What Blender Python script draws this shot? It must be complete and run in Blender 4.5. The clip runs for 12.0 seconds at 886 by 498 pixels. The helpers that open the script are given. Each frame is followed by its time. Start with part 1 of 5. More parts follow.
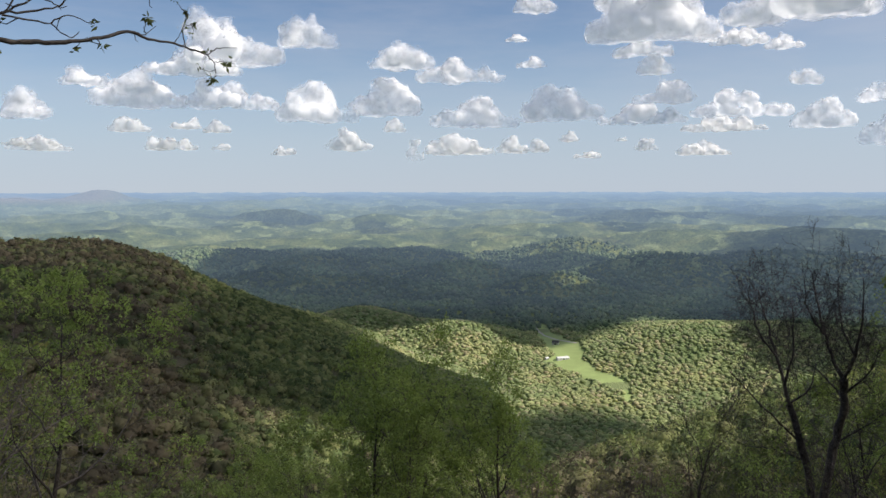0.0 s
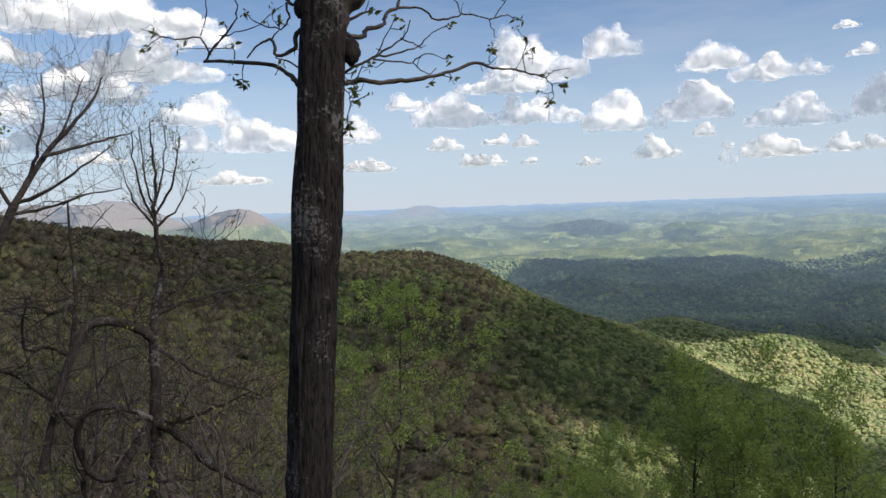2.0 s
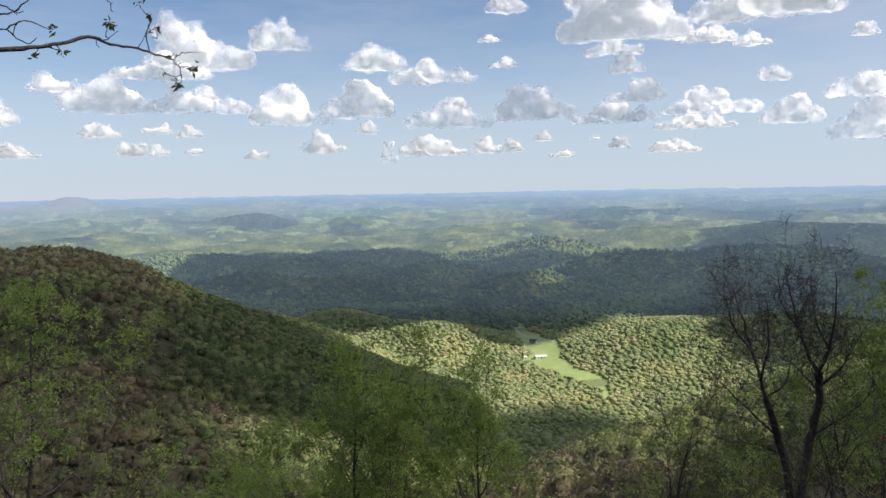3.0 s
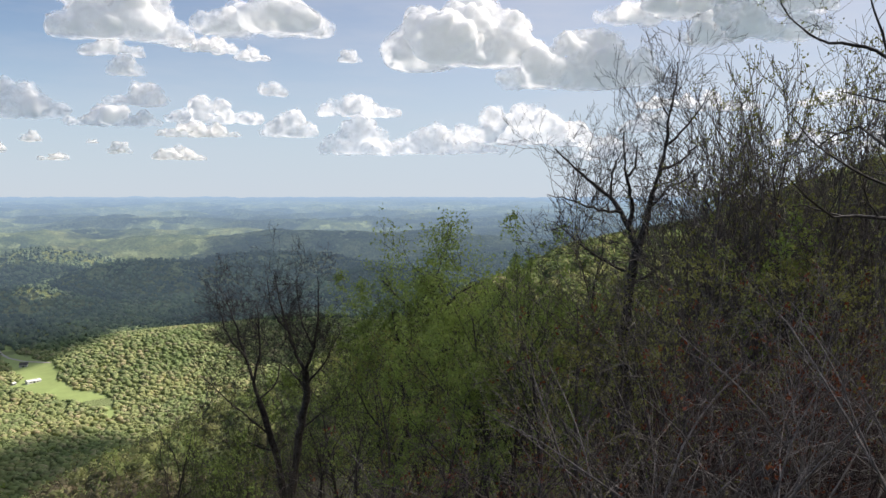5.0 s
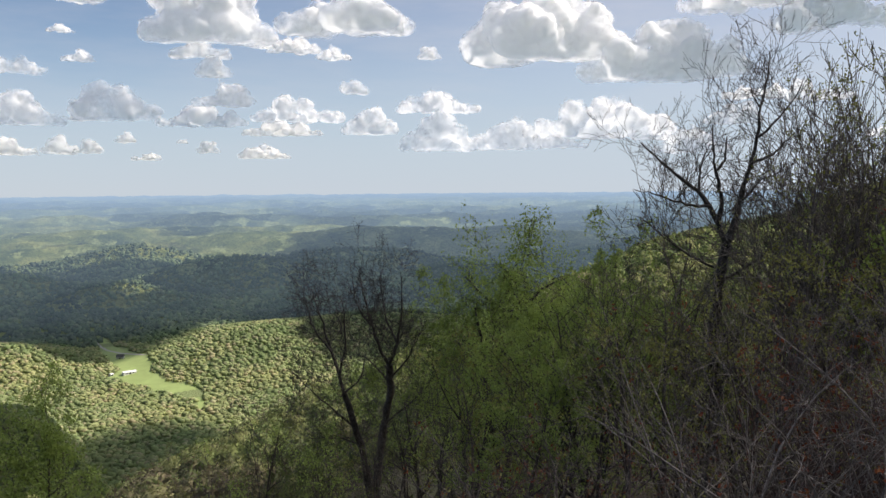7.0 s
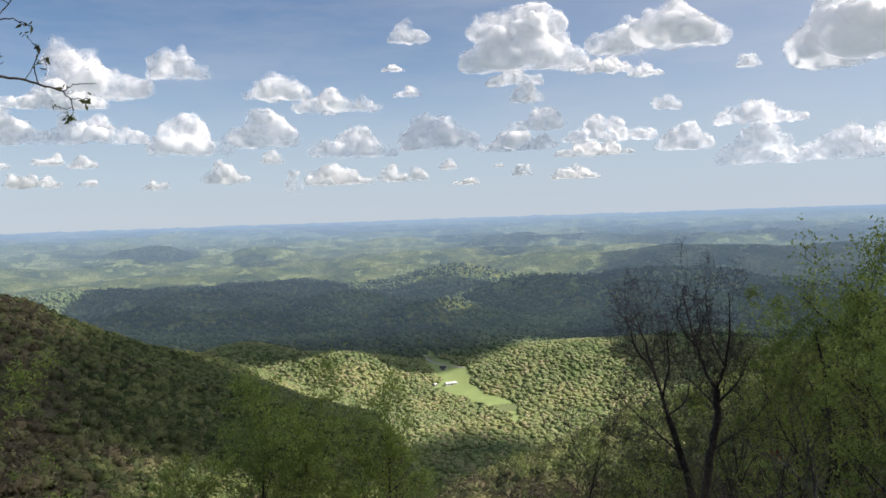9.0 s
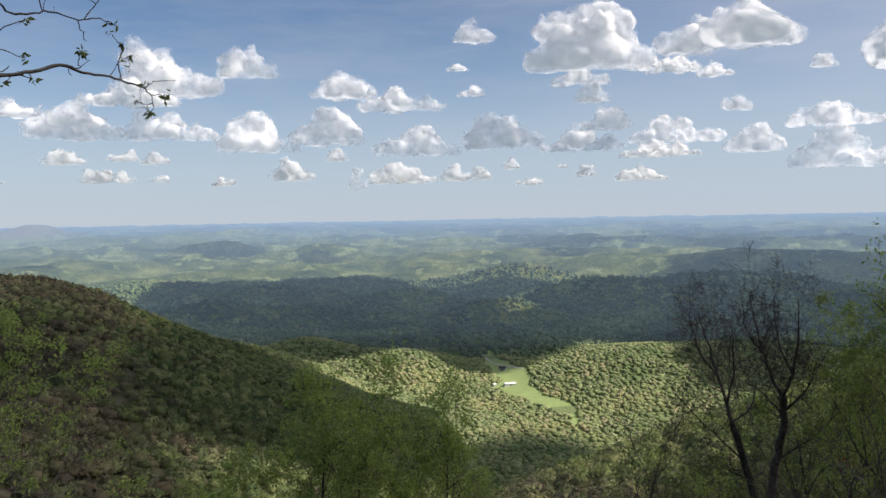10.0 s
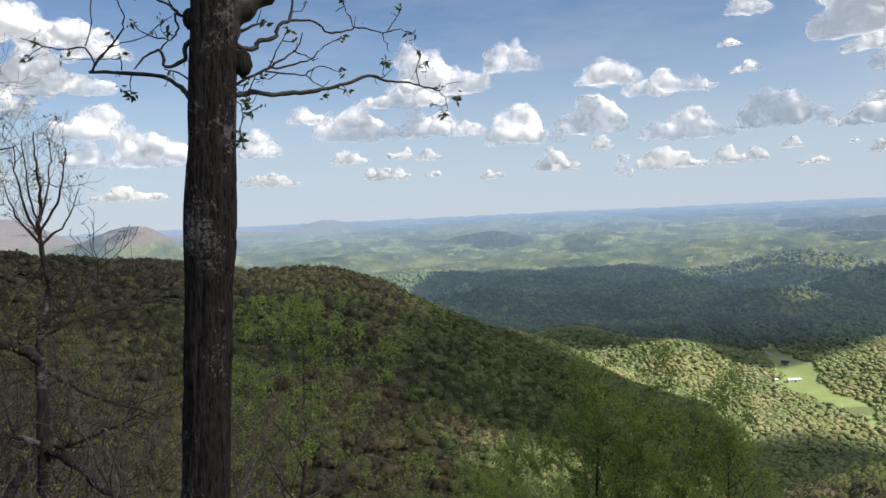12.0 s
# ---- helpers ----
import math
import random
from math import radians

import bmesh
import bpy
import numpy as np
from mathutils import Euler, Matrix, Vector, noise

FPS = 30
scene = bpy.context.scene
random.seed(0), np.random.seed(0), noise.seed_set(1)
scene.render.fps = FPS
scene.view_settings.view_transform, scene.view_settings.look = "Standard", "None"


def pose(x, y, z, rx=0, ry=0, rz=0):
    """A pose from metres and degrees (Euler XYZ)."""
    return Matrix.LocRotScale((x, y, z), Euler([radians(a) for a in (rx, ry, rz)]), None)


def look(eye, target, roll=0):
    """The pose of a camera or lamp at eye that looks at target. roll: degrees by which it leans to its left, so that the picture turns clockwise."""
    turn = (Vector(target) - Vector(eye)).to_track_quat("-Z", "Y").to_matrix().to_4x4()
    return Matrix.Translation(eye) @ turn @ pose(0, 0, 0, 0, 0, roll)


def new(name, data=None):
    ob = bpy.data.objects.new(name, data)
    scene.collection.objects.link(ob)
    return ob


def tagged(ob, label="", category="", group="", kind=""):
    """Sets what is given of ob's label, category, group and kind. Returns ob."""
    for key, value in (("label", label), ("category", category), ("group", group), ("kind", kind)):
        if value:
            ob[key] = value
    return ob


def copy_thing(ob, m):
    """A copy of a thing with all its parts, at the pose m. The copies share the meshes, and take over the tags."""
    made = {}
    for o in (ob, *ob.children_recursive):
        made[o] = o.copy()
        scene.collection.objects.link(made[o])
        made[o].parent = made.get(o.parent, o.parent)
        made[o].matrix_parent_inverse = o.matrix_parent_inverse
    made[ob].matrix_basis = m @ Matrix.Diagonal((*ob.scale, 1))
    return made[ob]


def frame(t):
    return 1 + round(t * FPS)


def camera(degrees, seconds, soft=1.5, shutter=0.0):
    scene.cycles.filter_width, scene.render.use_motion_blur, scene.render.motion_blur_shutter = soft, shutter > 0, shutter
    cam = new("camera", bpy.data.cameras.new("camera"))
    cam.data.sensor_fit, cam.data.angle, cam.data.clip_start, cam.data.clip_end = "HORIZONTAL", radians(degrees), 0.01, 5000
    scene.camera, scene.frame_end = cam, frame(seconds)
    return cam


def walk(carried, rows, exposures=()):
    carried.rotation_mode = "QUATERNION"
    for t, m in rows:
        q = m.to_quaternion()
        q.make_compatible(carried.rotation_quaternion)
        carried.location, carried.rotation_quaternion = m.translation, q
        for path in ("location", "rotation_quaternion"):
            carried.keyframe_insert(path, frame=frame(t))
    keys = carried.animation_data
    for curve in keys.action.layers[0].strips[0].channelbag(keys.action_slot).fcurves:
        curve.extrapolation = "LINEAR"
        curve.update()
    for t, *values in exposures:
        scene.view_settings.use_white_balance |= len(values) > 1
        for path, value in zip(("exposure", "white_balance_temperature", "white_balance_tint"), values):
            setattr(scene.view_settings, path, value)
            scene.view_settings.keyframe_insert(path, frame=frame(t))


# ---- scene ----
cam = camera(56.75, 12.0)
EYE = 1.6
ROWS = [
    (0.0, -0.000, 0.000, 0.000, -0.00, -4.23, 0.06),
    (0.5, -0.109, 0.049, 0.041, 7.49, -4.09, 1.86),
    (1.0, -0.210, 0.044, 0.057, 15.40, -3.50, 1.96),
    (1.5, -0.281, 0.023, 0.074, 22.35, -2.86, 2.21),
    (2.0, -0.258, 0.034, 0.068, 21.10, -3.16, 1.99),
    (2.5, -0.140, 0.086, 0.056, 10.69, -3.77, 1.45),
    (3.0, 0.007, 0.110, 0.022, -1.75, -4.18, 1.05),
    (3.5, 0.161, 0.111, 0.006, -13.41, -4.05, 0.40),
    (3.7, 0.229, 0.107, 0.006, -17.45, -3.67, -0.37),
    (5.3, 0.391, -0.017, 0.067, -36.66, -3.81, 0.45),
    (5.5, 0.383, -0.007, 0.069, -36.89, -3.52, 0.66),
    (6.0, 0.363, 0.005, 0.060, -35.55, -3.12, 0.17),
    (6.5, 0.334, 0.008, 0.053, -32.36, -3.91, -0.24),
    (7.0, 0.298, 0.002, 0.066, -29.69, -4.16, 0.49),
    (7.5, 0.263, -0.015, 0.074, -24.99, -3.69, 0.84),
    (7.7, 0.251, -0.025, 0.068, -21.72, -3.49, 1.29),
    (9.3, 0.001, 0.113, 0.025, -7.03, -2.34, 1.66),
    (9.5, 0.008, 0.091, 0.013, -6.46, -2.35, 1.45),
    (10.0, -0.005, 0.022, 0.019, -3.92, -2.31, 1.05),
    (10.5, -0.047, -0.039, 0.019, 1.90, -2.03, 1.43),
    (11.0, -0.084, -0.075, 0.018, 8.45, -1.84, 2.10),
    (11.5, -0.143, -0.056, 0.032, 12.50, -2.14, 2.52),
    (12.0, -0.177, -0.016, 0.045, 14.45, -2.49, 2.71),
]
walk(cam, [(t, pose(x, y, EYE + z, 90 + pitch, roll, yaw)) for t, x, y, z, yaw, pitch, roll in ROWS],
     [(0.0, -0.15, 6560, 13), (0.5, -0.03, 6560, 13), (1.5, 0.05, 6560, 13), (3.0, 0.04, 6560, 13), (5.5, 0.08, 6780, 13), (6.5, 0.0, 6780, 13), (7.5, 0.0, 6780, 13), (9.5, -0.12, 6560, 13), (10.0, -0.15, 6560, 13), (11.0, -0.1, 6560, 13), (12.0, -0.02, 6560, 13)])

# ---- light ----
SUN_AZ, SUN_EL = 103.0, 45.0  # degrees clockwise from straight ahead, and above the horizon
SUN_WAY = Vector((math.sin(radians(SUN_AZ)) * math.cos(radians(SUN_EL)), math.cos(radians(SUN_AZ)) * math.cos(radians(SUN_EL)), math.sin(radians(SUN_EL))))

scene.view_settings.exposure = 0.0
world = bpy.data.worlds.new("sky")
scene.world = world
world.use_nodes = True
wt = world.node_tree
wt.nodes.clear()


def wnode(kind, **values):
    n = wt.nodes.new(kind)
    for k, v in values.items():
        n.inputs[k].default_value = v
    return n


w_out = wt.nodes.new("ShaderNodeOutputWorld")
w_bg = wnode("ShaderNodeBackground", Strength=0.106)
w_sky = wt.nodes.new("ShaderNodeTexSky")
w_sky.sky_type = "NISHITA"
w_sky.sun_disc = False
w_sky.sun_elevation, w_sky.sun_rotation = radians(SUN_EL), radians(SUN_AZ)
w_sky.altitude, w_sky.air_density, w_sky.dust_density, w_sky.ozone_density = 500.0, 1.0, 0.0, 4.0
# a thin high veil, drawn out sideways
w_co = wt.nodes.new("ShaderNodeTexCoord")
w_map = wt.nodes.new("ShaderNodeMapping")
w_map.inputs["Scale"].default_value = (1.3, 1.3, 7.0)
w_noise = wnode("ShaderNodeTexNoise", Scale=3.4, Detail=8.0, Roughness=0.62)
w_ramp = wt.nodes.new("ShaderNodeValToRGB")
w_ramp.color_ramp.elements[0].position, w_ramp.color_ramp.elements[0].color = 0.42, (0, 0, 0, 1)
w_ramp.color_ramp.elements[1].position, w_ramp.color_ramp.elements[1].color = 0.74, (0.22, 0.22, 0.22, 1)
w_mix = wt.nodes.new("ShaderNodeMix")
w_mix.data_type = "RGBA"
w_mix.inputs["B"].default_value = (6.5, 6.6, 7.1, 1)
wt.links.new(w_co.outputs["Generated"], w_map.inputs["Vector"])
wt.links.new(w_map.outputs["Vector"], w_noise.inputs["Vector"])
wt.links.new(w_noise.outputs["Fac"], w_ramp.inputs["Fac"])
# the veil glares on the sun's side of the sky
w_dot = wt.nodes.new("ShaderNodeVectorMath")
w_dot.operation = "DOT_PRODUCT"
w_dot.inputs[1].default_value = SUN_WAY
w_glare = wnode("ShaderNodeMapRange", **{"From Min": 0.0, "From Max": 0.75, "To Min": 0.0, "To Max": 0.62})
w_sum = wt.nodes.new("ShaderNodeMath")
w_sum.use_clamp = True
wt.links.new(w_co.outputs["Generated"], w_dot.inputs[0])
wt.links.new(w_dot.outputs["Value"], w_glare.inputs["Value"])
wt.links.new(w_glare.outputs[0], w_sum.inputs[0])
wt.links.new(w_ramp.outputs["Color"], w_sum.inputs[1])
wt.links.new(w_sum.outputs[0], w_mix.inputs["Factor"])
wt.links.new(w_sky.outputs["Color"], w_mix.inputs["A"])
# milky air low over the horizon
w_sep = wt.nodes.new("ShaderNodeSeparateXYZ")
w_low = wnode("ShaderNodeMapRange", **{"From Min": 0.0, "From Max": 0.22, "To Min": 0.85, "To Max": 0.0})
w_low.interpolation_type = "SMOOTHSTEP"
w_air = wt.nodes.new("ShaderNodeMix")
w_air.data_type = "RGBA"
w_air.inputs["B"].default_value = (4.85, 5.9, 7.1, 1)
wt.links.new(w_co.outputs["Generated"], w_sep.inputs[0])
wt.links.new(w_sep.outputs["Z"], w_low.inputs["Value"])
wt.links.new(w_low.outputs[0], w_air.inputs["Factor"])
wt.links.new(w_mix.outputs["Result"], w_air.inputs["A"])
wt.links.new(w_air.outputs["Result"], w_bg.inputs["Color"])
wt.links.new(w_bg.outputs["Background"], w_out.inputs["Surface"])

sun = new("sun", bpy.data.lights.new("sun", "SUN"))
sun.data.energy, sun.data.angle, sun.data.color = 6.0, radians(0.53), (1.0, 0.94, 0.85)
sun.matrix_world = look(SUN_WAY * 100, (0, 0, 0))


# ---- materials ----
def material(name):
    m = bpy.data.materials.new(name)
    m.use_nodes = True
    m.node_tree.nodes.clear()
    return m, m.node_tree


def add(tree, kind, **values):
    n = tree.nodes.new(kind)
    for k, v in values.items():
        n.inputs[k.replace("_", " ")].default_value = v
    return n


def ramp(tree, fac, *stops):
    n = tree.nodes.new("ShaderNodeValToRGB")
    e = n.color_ramp.elements
    while len(e) < len(stops):
        e.new(0.5)
    for s, (p, c) in zip(e, stops):
        s.position, s.color = p, (*c, 1)
    tree.links.new(fac, n.inputs["Fac"])
    return n.outputs["Color"]


def noise_of(tree, vector, scale, detail=4.0, rough=0.6):
    n = add(tree, "ShaderNodeTexNoise", Scale=scale, Detail=detail, Roughness=rough)
    if vector is not None:
        tree.links.new(vector, n.inputs["Vector"])
    return n.outputs["Fac"]


def mix(tree, fac, a, b, blend="MIX"):
    n = tree.nodes.new("ShaderNodeMix")
    n.data_type, n.blend_type = "RGBA", blend
    for socket, v in (("Factor", fac), ("A", a), ("B", b)):
        if isinstance(v, (int, float)):
            n.inputs[socket].default_value = v
        elif isinstance(v, tuple):
            n.inputs[socket].default_value = (*v, 1)
        else:
            tree.links.new(v, n.inputs[socket])
    return n.outputs["Result"]


def surface(tree, colour, rough=0.9, bump=None, strength=0.5, distance=0.1, translucent=0.0, tint=None):
    out = tree.nodes.new("ShaderNodeOutputMaterial")
    p = add(tree, "ShaderNodeBsdfPrincipled", Roughness=rough)
    p.inputs["Specular IOR Level"].default_value = 0.25
    if isinstance(colour, tuple):
        p.inputs["Base Color"].default_value = (*colour, 1)
    else:
        tree.links.new(colour, p.inputs["Base Color"])
    if bump is not None:
        b = add(tree, "ShaderNodeBump", Strength=strength, Distance=distance)
        tree.links.new(bump, b.inputs["Height"])
        tree.links.new(b.outputs["Normal"], p.inputs["Normal"])
    last = p.outputs["BSDF"]
    if translucent:
        tr = tree.nodes.new("ShaderNodeBsdfTranslucent")
        if isinstance(colour, tuple):
            tr.inputs["Color"].default_value = (*colour, 1)
        else:
            tree.links.new(colour, tr.inputs["Color"])
        mx = add(tree, "ShaderNodeMixShader", Fac=translucent)
        tree.links.new(last, mx.inputs[1])
        tree.links.new(tr.outputs["BSDF"], mx.inputs[2])
        last = mx.outputs["Shader"]
    tree.links.new(last, out.inputs["Surface"])
    return p


def bark_material(name, dark, light, lichen, scale=1.0):
    m, t = material(name)
    co = t.nodes.new("ShaderNodeTexCoord").outputs["Object"]
    mp = add(t, "ShaderNodeMapping")
    mp.inputs["Scale"].default_value = (70 * scale, 70 * scale, 10 * scale)
    t.links.new(co, mp.inputs["Vector"])
    ridges = noise_of(t, mp.outputs["Vector"], 1.0, 8, 0.68)
    grain = noise_of(t, co, 60 * scale, 5, 0.7)
    fleck = noise_of(t, co, 34 * scale, 6, 0.85)
    colony = noise_of(t, co, 3.2, 4, 0.6)
    both = t.nodes.new("ShaderNodeMath")
    both.operation = "MULTIPLY"
    t.links.new(fleck, both.inputs[0])
    t.links.new(colony, both.inputs[1])
    spots = both.outputs[0]
    c = ramp(t, ridges, (0.38, dark), (0.56, light), (0.75, tuple(v * 1.25 for v in light)))
    c = mix(t, ramp(t, spots, (0.295, (0, 0, 0)), (0.345, (1, 1, 1))), c, lichen)
    c = mix(t, 0.35, c, ramp(t, grain, (0.3, (0.25, 0.25, 0.25)), (0.7, (1, 1, 1))), "MULTIPLY")
    surface(t, c, 0.95, ridges, 1.0, 0.025 / scale)
    return m


def twig_material(name, dark, light):
    m, t = material(name)
    co = t.nodes.new("ShaderNodeTexCoord").outputs["Object"]
    c = ramp(t, noise_of(t, co, 9.0, 6, 0.7), (0.35, dark), (0.6, light), (0.72, tuple(min(1, v * 1.9) for v in light)))
    info = t.nodes.new("ShaderNodeObjectInfo")
    c = mix(t, 0.5, c, ramp(t, info.outputs["Random"], (0.0, (0.55, 0.55, 0.55)), (1.0, (1, 0.97, 0.93))), "MULTIPLY")
    surface(t, c, 0.5, noise_of(t, co, 40, 4), 0.6, 0.01)
    return m


def leaf_material(name, low, mid, high, translucent=0.45):
    m, t = material(name)
    geo = t.nodes.new("ShaderNodeNewGeometry")
    info = t.nodes.new("ShaderNodeObjectInfo")
    co = t.nodes.new("ShaderNodeTexCoord").outputs["Object"]
    c = ramp(t, geo.outputs["Random Per Island"], (0.0, low), (0.5, mid), (1.0, high))
    c = mix(t, 0.5, c, ramp(t, noise_of(t, co, 0.6, 3), (0.3, low), (0.7, high)))
    c = mix(t, 0.4, c, ramp(t, info.outputs["Random"], (0.0, (0.6, 0.62, 0.5)), (1.0, (1, 1, 0.9))), "MULTIPLY")
    surface(t, c, 0.55, translucent=translucent)
    return m


BARK = bark_material("furrowed_bark", (0.008, 0.007, 0.007), (0.058, 0.05, 0.047), (0.27, 0.26, 0.25))
LIMB = twig_material("dark_limb_bark", (0.025, 0.021, 0.018), (0.1, 0.085, 0.073))
TWIG = twig_material("grey_brown_twig", (0.05, 0.041, 0.035), (0.2, 0.168, 0.15))
TWIG_RED = twig_material("red_brown_twig", (0.05, 0.034, 0.029), (0.15, 0.105, 0.09))
# pale twig, lightened so its colour carries the brush's highlights
TWIG_PALE = twig_material("pale_twig", (0.1, 0.085, 0.075), (0.34, 0.3, 0.27))
LEAF = leaf_material("spring_leaf", (0.16, 0.23, 0.06), (0.28, 0.37, 0.095), (0.42, 0.52, 0.15), 0.5)
# darker copy of the spring leaf, with shade put into its colour
LEAF_DARK = leaf_material("shade_toned_leaf", (0.085, 0.11, 0.042), (0.13, 0.165, 0.055), (0.2, 0.23, 0.08))
LEAF_YOUNG = leaf_material("young_leaf", (0.17, 0.18, 0.055), (0.27, 0.28, 0.08), (0.38, 0.38, 0.13))
LEAF_RED = leaf_material("reddish_bud", (0.16, 0.035, 0.025), (0.26, 0.06, 0.04), (0.3, 0.14, 0.06))




def ground_material():
    m, t = material("forest_floor")
    pos = t.nodes.new("ShaderNodeNewGeometry").outputs["Position"]
    big, small = noise_of(t, pos, 0.02, 5, 0.65), noise_of(t, pos, 0.8, 7, 0.75)
    c = mix(t, ramp(t, big, (0.4, (0, 0, 0)), (0.6, (1, 1, 1))), (0.13, 0.105, 0.07), (0.11, 0.13, 0.045))
    c = mix(t, 0.8, c, ramp(t, small, (0.3, (0.3, 0.3, 0.3)), (0.65, (1.2, 1.2, 1.2))), "MULTIPLY")
    # grass and young growth on the valley floor
    sep = t.nodes.new("ShaderNodeSeparateXYZ")
    t.links.new(pos, sep.inputs[0])
    low = add(t, "ShaderNodeMapRange", From_Min=-150.0, From_Max=-215.0, To_Min=0.0, To_Max=0.8)
    t.links.new(sep.outputs["Z"], low.inputs["Value"])
    c = mix(t, low.outputs[0], c, (0.21, 0.26, 0.11))
    surface(t, c, 0.95, small, 1.0, 0.8)
    return m


def painted_haze(t, shader):
    """Painted haze: a pale blue glow mixed in with distance, for the miles of air in front."""
    sep = t.nodes.new("ShaderNodeSeparateXYZ")
    t.links.new(t.nodes.new("ShaderNodeNewGeometry").outputs["Position"], sep.inputs[0])
    flat = t.nodes.new("ShaderNodeCombineXYZ")
    t.links.new(sep.outputs["X"], flat.inputs["X"])
    t.links.new(sep.outputs["Y"], flat.inputs["Y"])
    length = t.nodes.new("ShaderNodeVectorMath")
    length.operation = "LENGTH"
    t.links.new(flat.outputs[0], length.inputs[0])
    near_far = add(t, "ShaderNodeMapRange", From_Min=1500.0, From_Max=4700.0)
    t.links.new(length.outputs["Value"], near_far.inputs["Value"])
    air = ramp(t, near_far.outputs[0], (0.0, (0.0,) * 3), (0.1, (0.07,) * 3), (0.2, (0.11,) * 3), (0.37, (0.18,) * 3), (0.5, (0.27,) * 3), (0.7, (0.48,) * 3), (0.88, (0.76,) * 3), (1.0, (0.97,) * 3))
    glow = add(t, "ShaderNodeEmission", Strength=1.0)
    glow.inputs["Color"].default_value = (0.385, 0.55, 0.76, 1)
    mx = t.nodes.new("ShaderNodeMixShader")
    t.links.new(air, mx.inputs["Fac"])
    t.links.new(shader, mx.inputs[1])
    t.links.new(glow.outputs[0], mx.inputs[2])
    out = t.nodes.new("ShaderNodeOutputMaterial")
    t.links.new(mx.outputs[0], out.inputs["Surface"])


def far_material():
    """Wooded country with clearings that runs out to the horizon."""
    m, t = material("hazed_distant_country")
    pos = t.nodes.new("ShaderNodeNewGeometry").outputs["Position"]
    stand = noise_of(t, pos, 0.006, 6, 0.7)
    crown = noise_of(t, pos, 0.12, 4, 0.8)
    clear = noise_of(t, pos, 0.011, 5, 0.6)
    c = ramp(t, stand, (0.36, (0.05, 0.075, 0.03)), (0.5, (0.12, 0.15, 0.05)), (0.62, (0.23, 0.25, 0.09)))
    c = mix(t, ramp(t, clear, (0.57, (0, 0, 0)), (0.61, (1, 1, 1))), c, (0.25, 0.29, 0.12))
    c = mix(t, 0.8, c, ramp(t, crown, (0.35, (0.35, 0.35, 0.35)), (0.65, (1.3, 1.3, 1.3))), "MULTIPLY")
    # the woods on the western knobs are still bare
    sep = t.nodes.new("ShaderNodeSeparateXYZ")
    t.links.new(pos, sep.inputs[0])
    west = add(t, "ShaderNodeMapRange", From_Min=-1350.0, From_Max=-1600.0)
    high = add(t, "ShaderNodeMapRange", From_Min=-75.0, From_Max=-45.0)
    t.links.new(sep.outputs["X"], west.inputs["Value"])
    t.links.new(sep.outputs["Z"], high.inputs["Value"])
    bare = t.nodes.new("ShaderNodeMath")
    bare.operation = "MULTIPLY"
    t.links.new(west.outputs[0], bare.inputs[0])
    t.links.new(high.outputs[0], bare.inputs[1])
    c = mix(t, bare.outputs[0], c, mix(t, 0.5, (0.27, 0.21, 0.15), ramp(t, crown, (0.35, (0.4, 0.4, 0.4)), (0.65, (1.1, 1.1, 1.1))), "MULTIPLY"))
    p = add(t, "ShaderNodeBsdfPrincipled", Roughness=0.95)
    p.inputs["Specular IOR Level"].default_value = 0.1
    b = add(t, "ShaderNodeBump", Strength=1.0, Distance=6.0)
    t.links.new(crown, b.inputs["Height"])
    t.links.new(b.outputs["Normal"], p.inputs["Normal"])
    t.links.new(c, p.inputs["Base Color"])
    painted_haze(t, p.outputs[0])
    return m


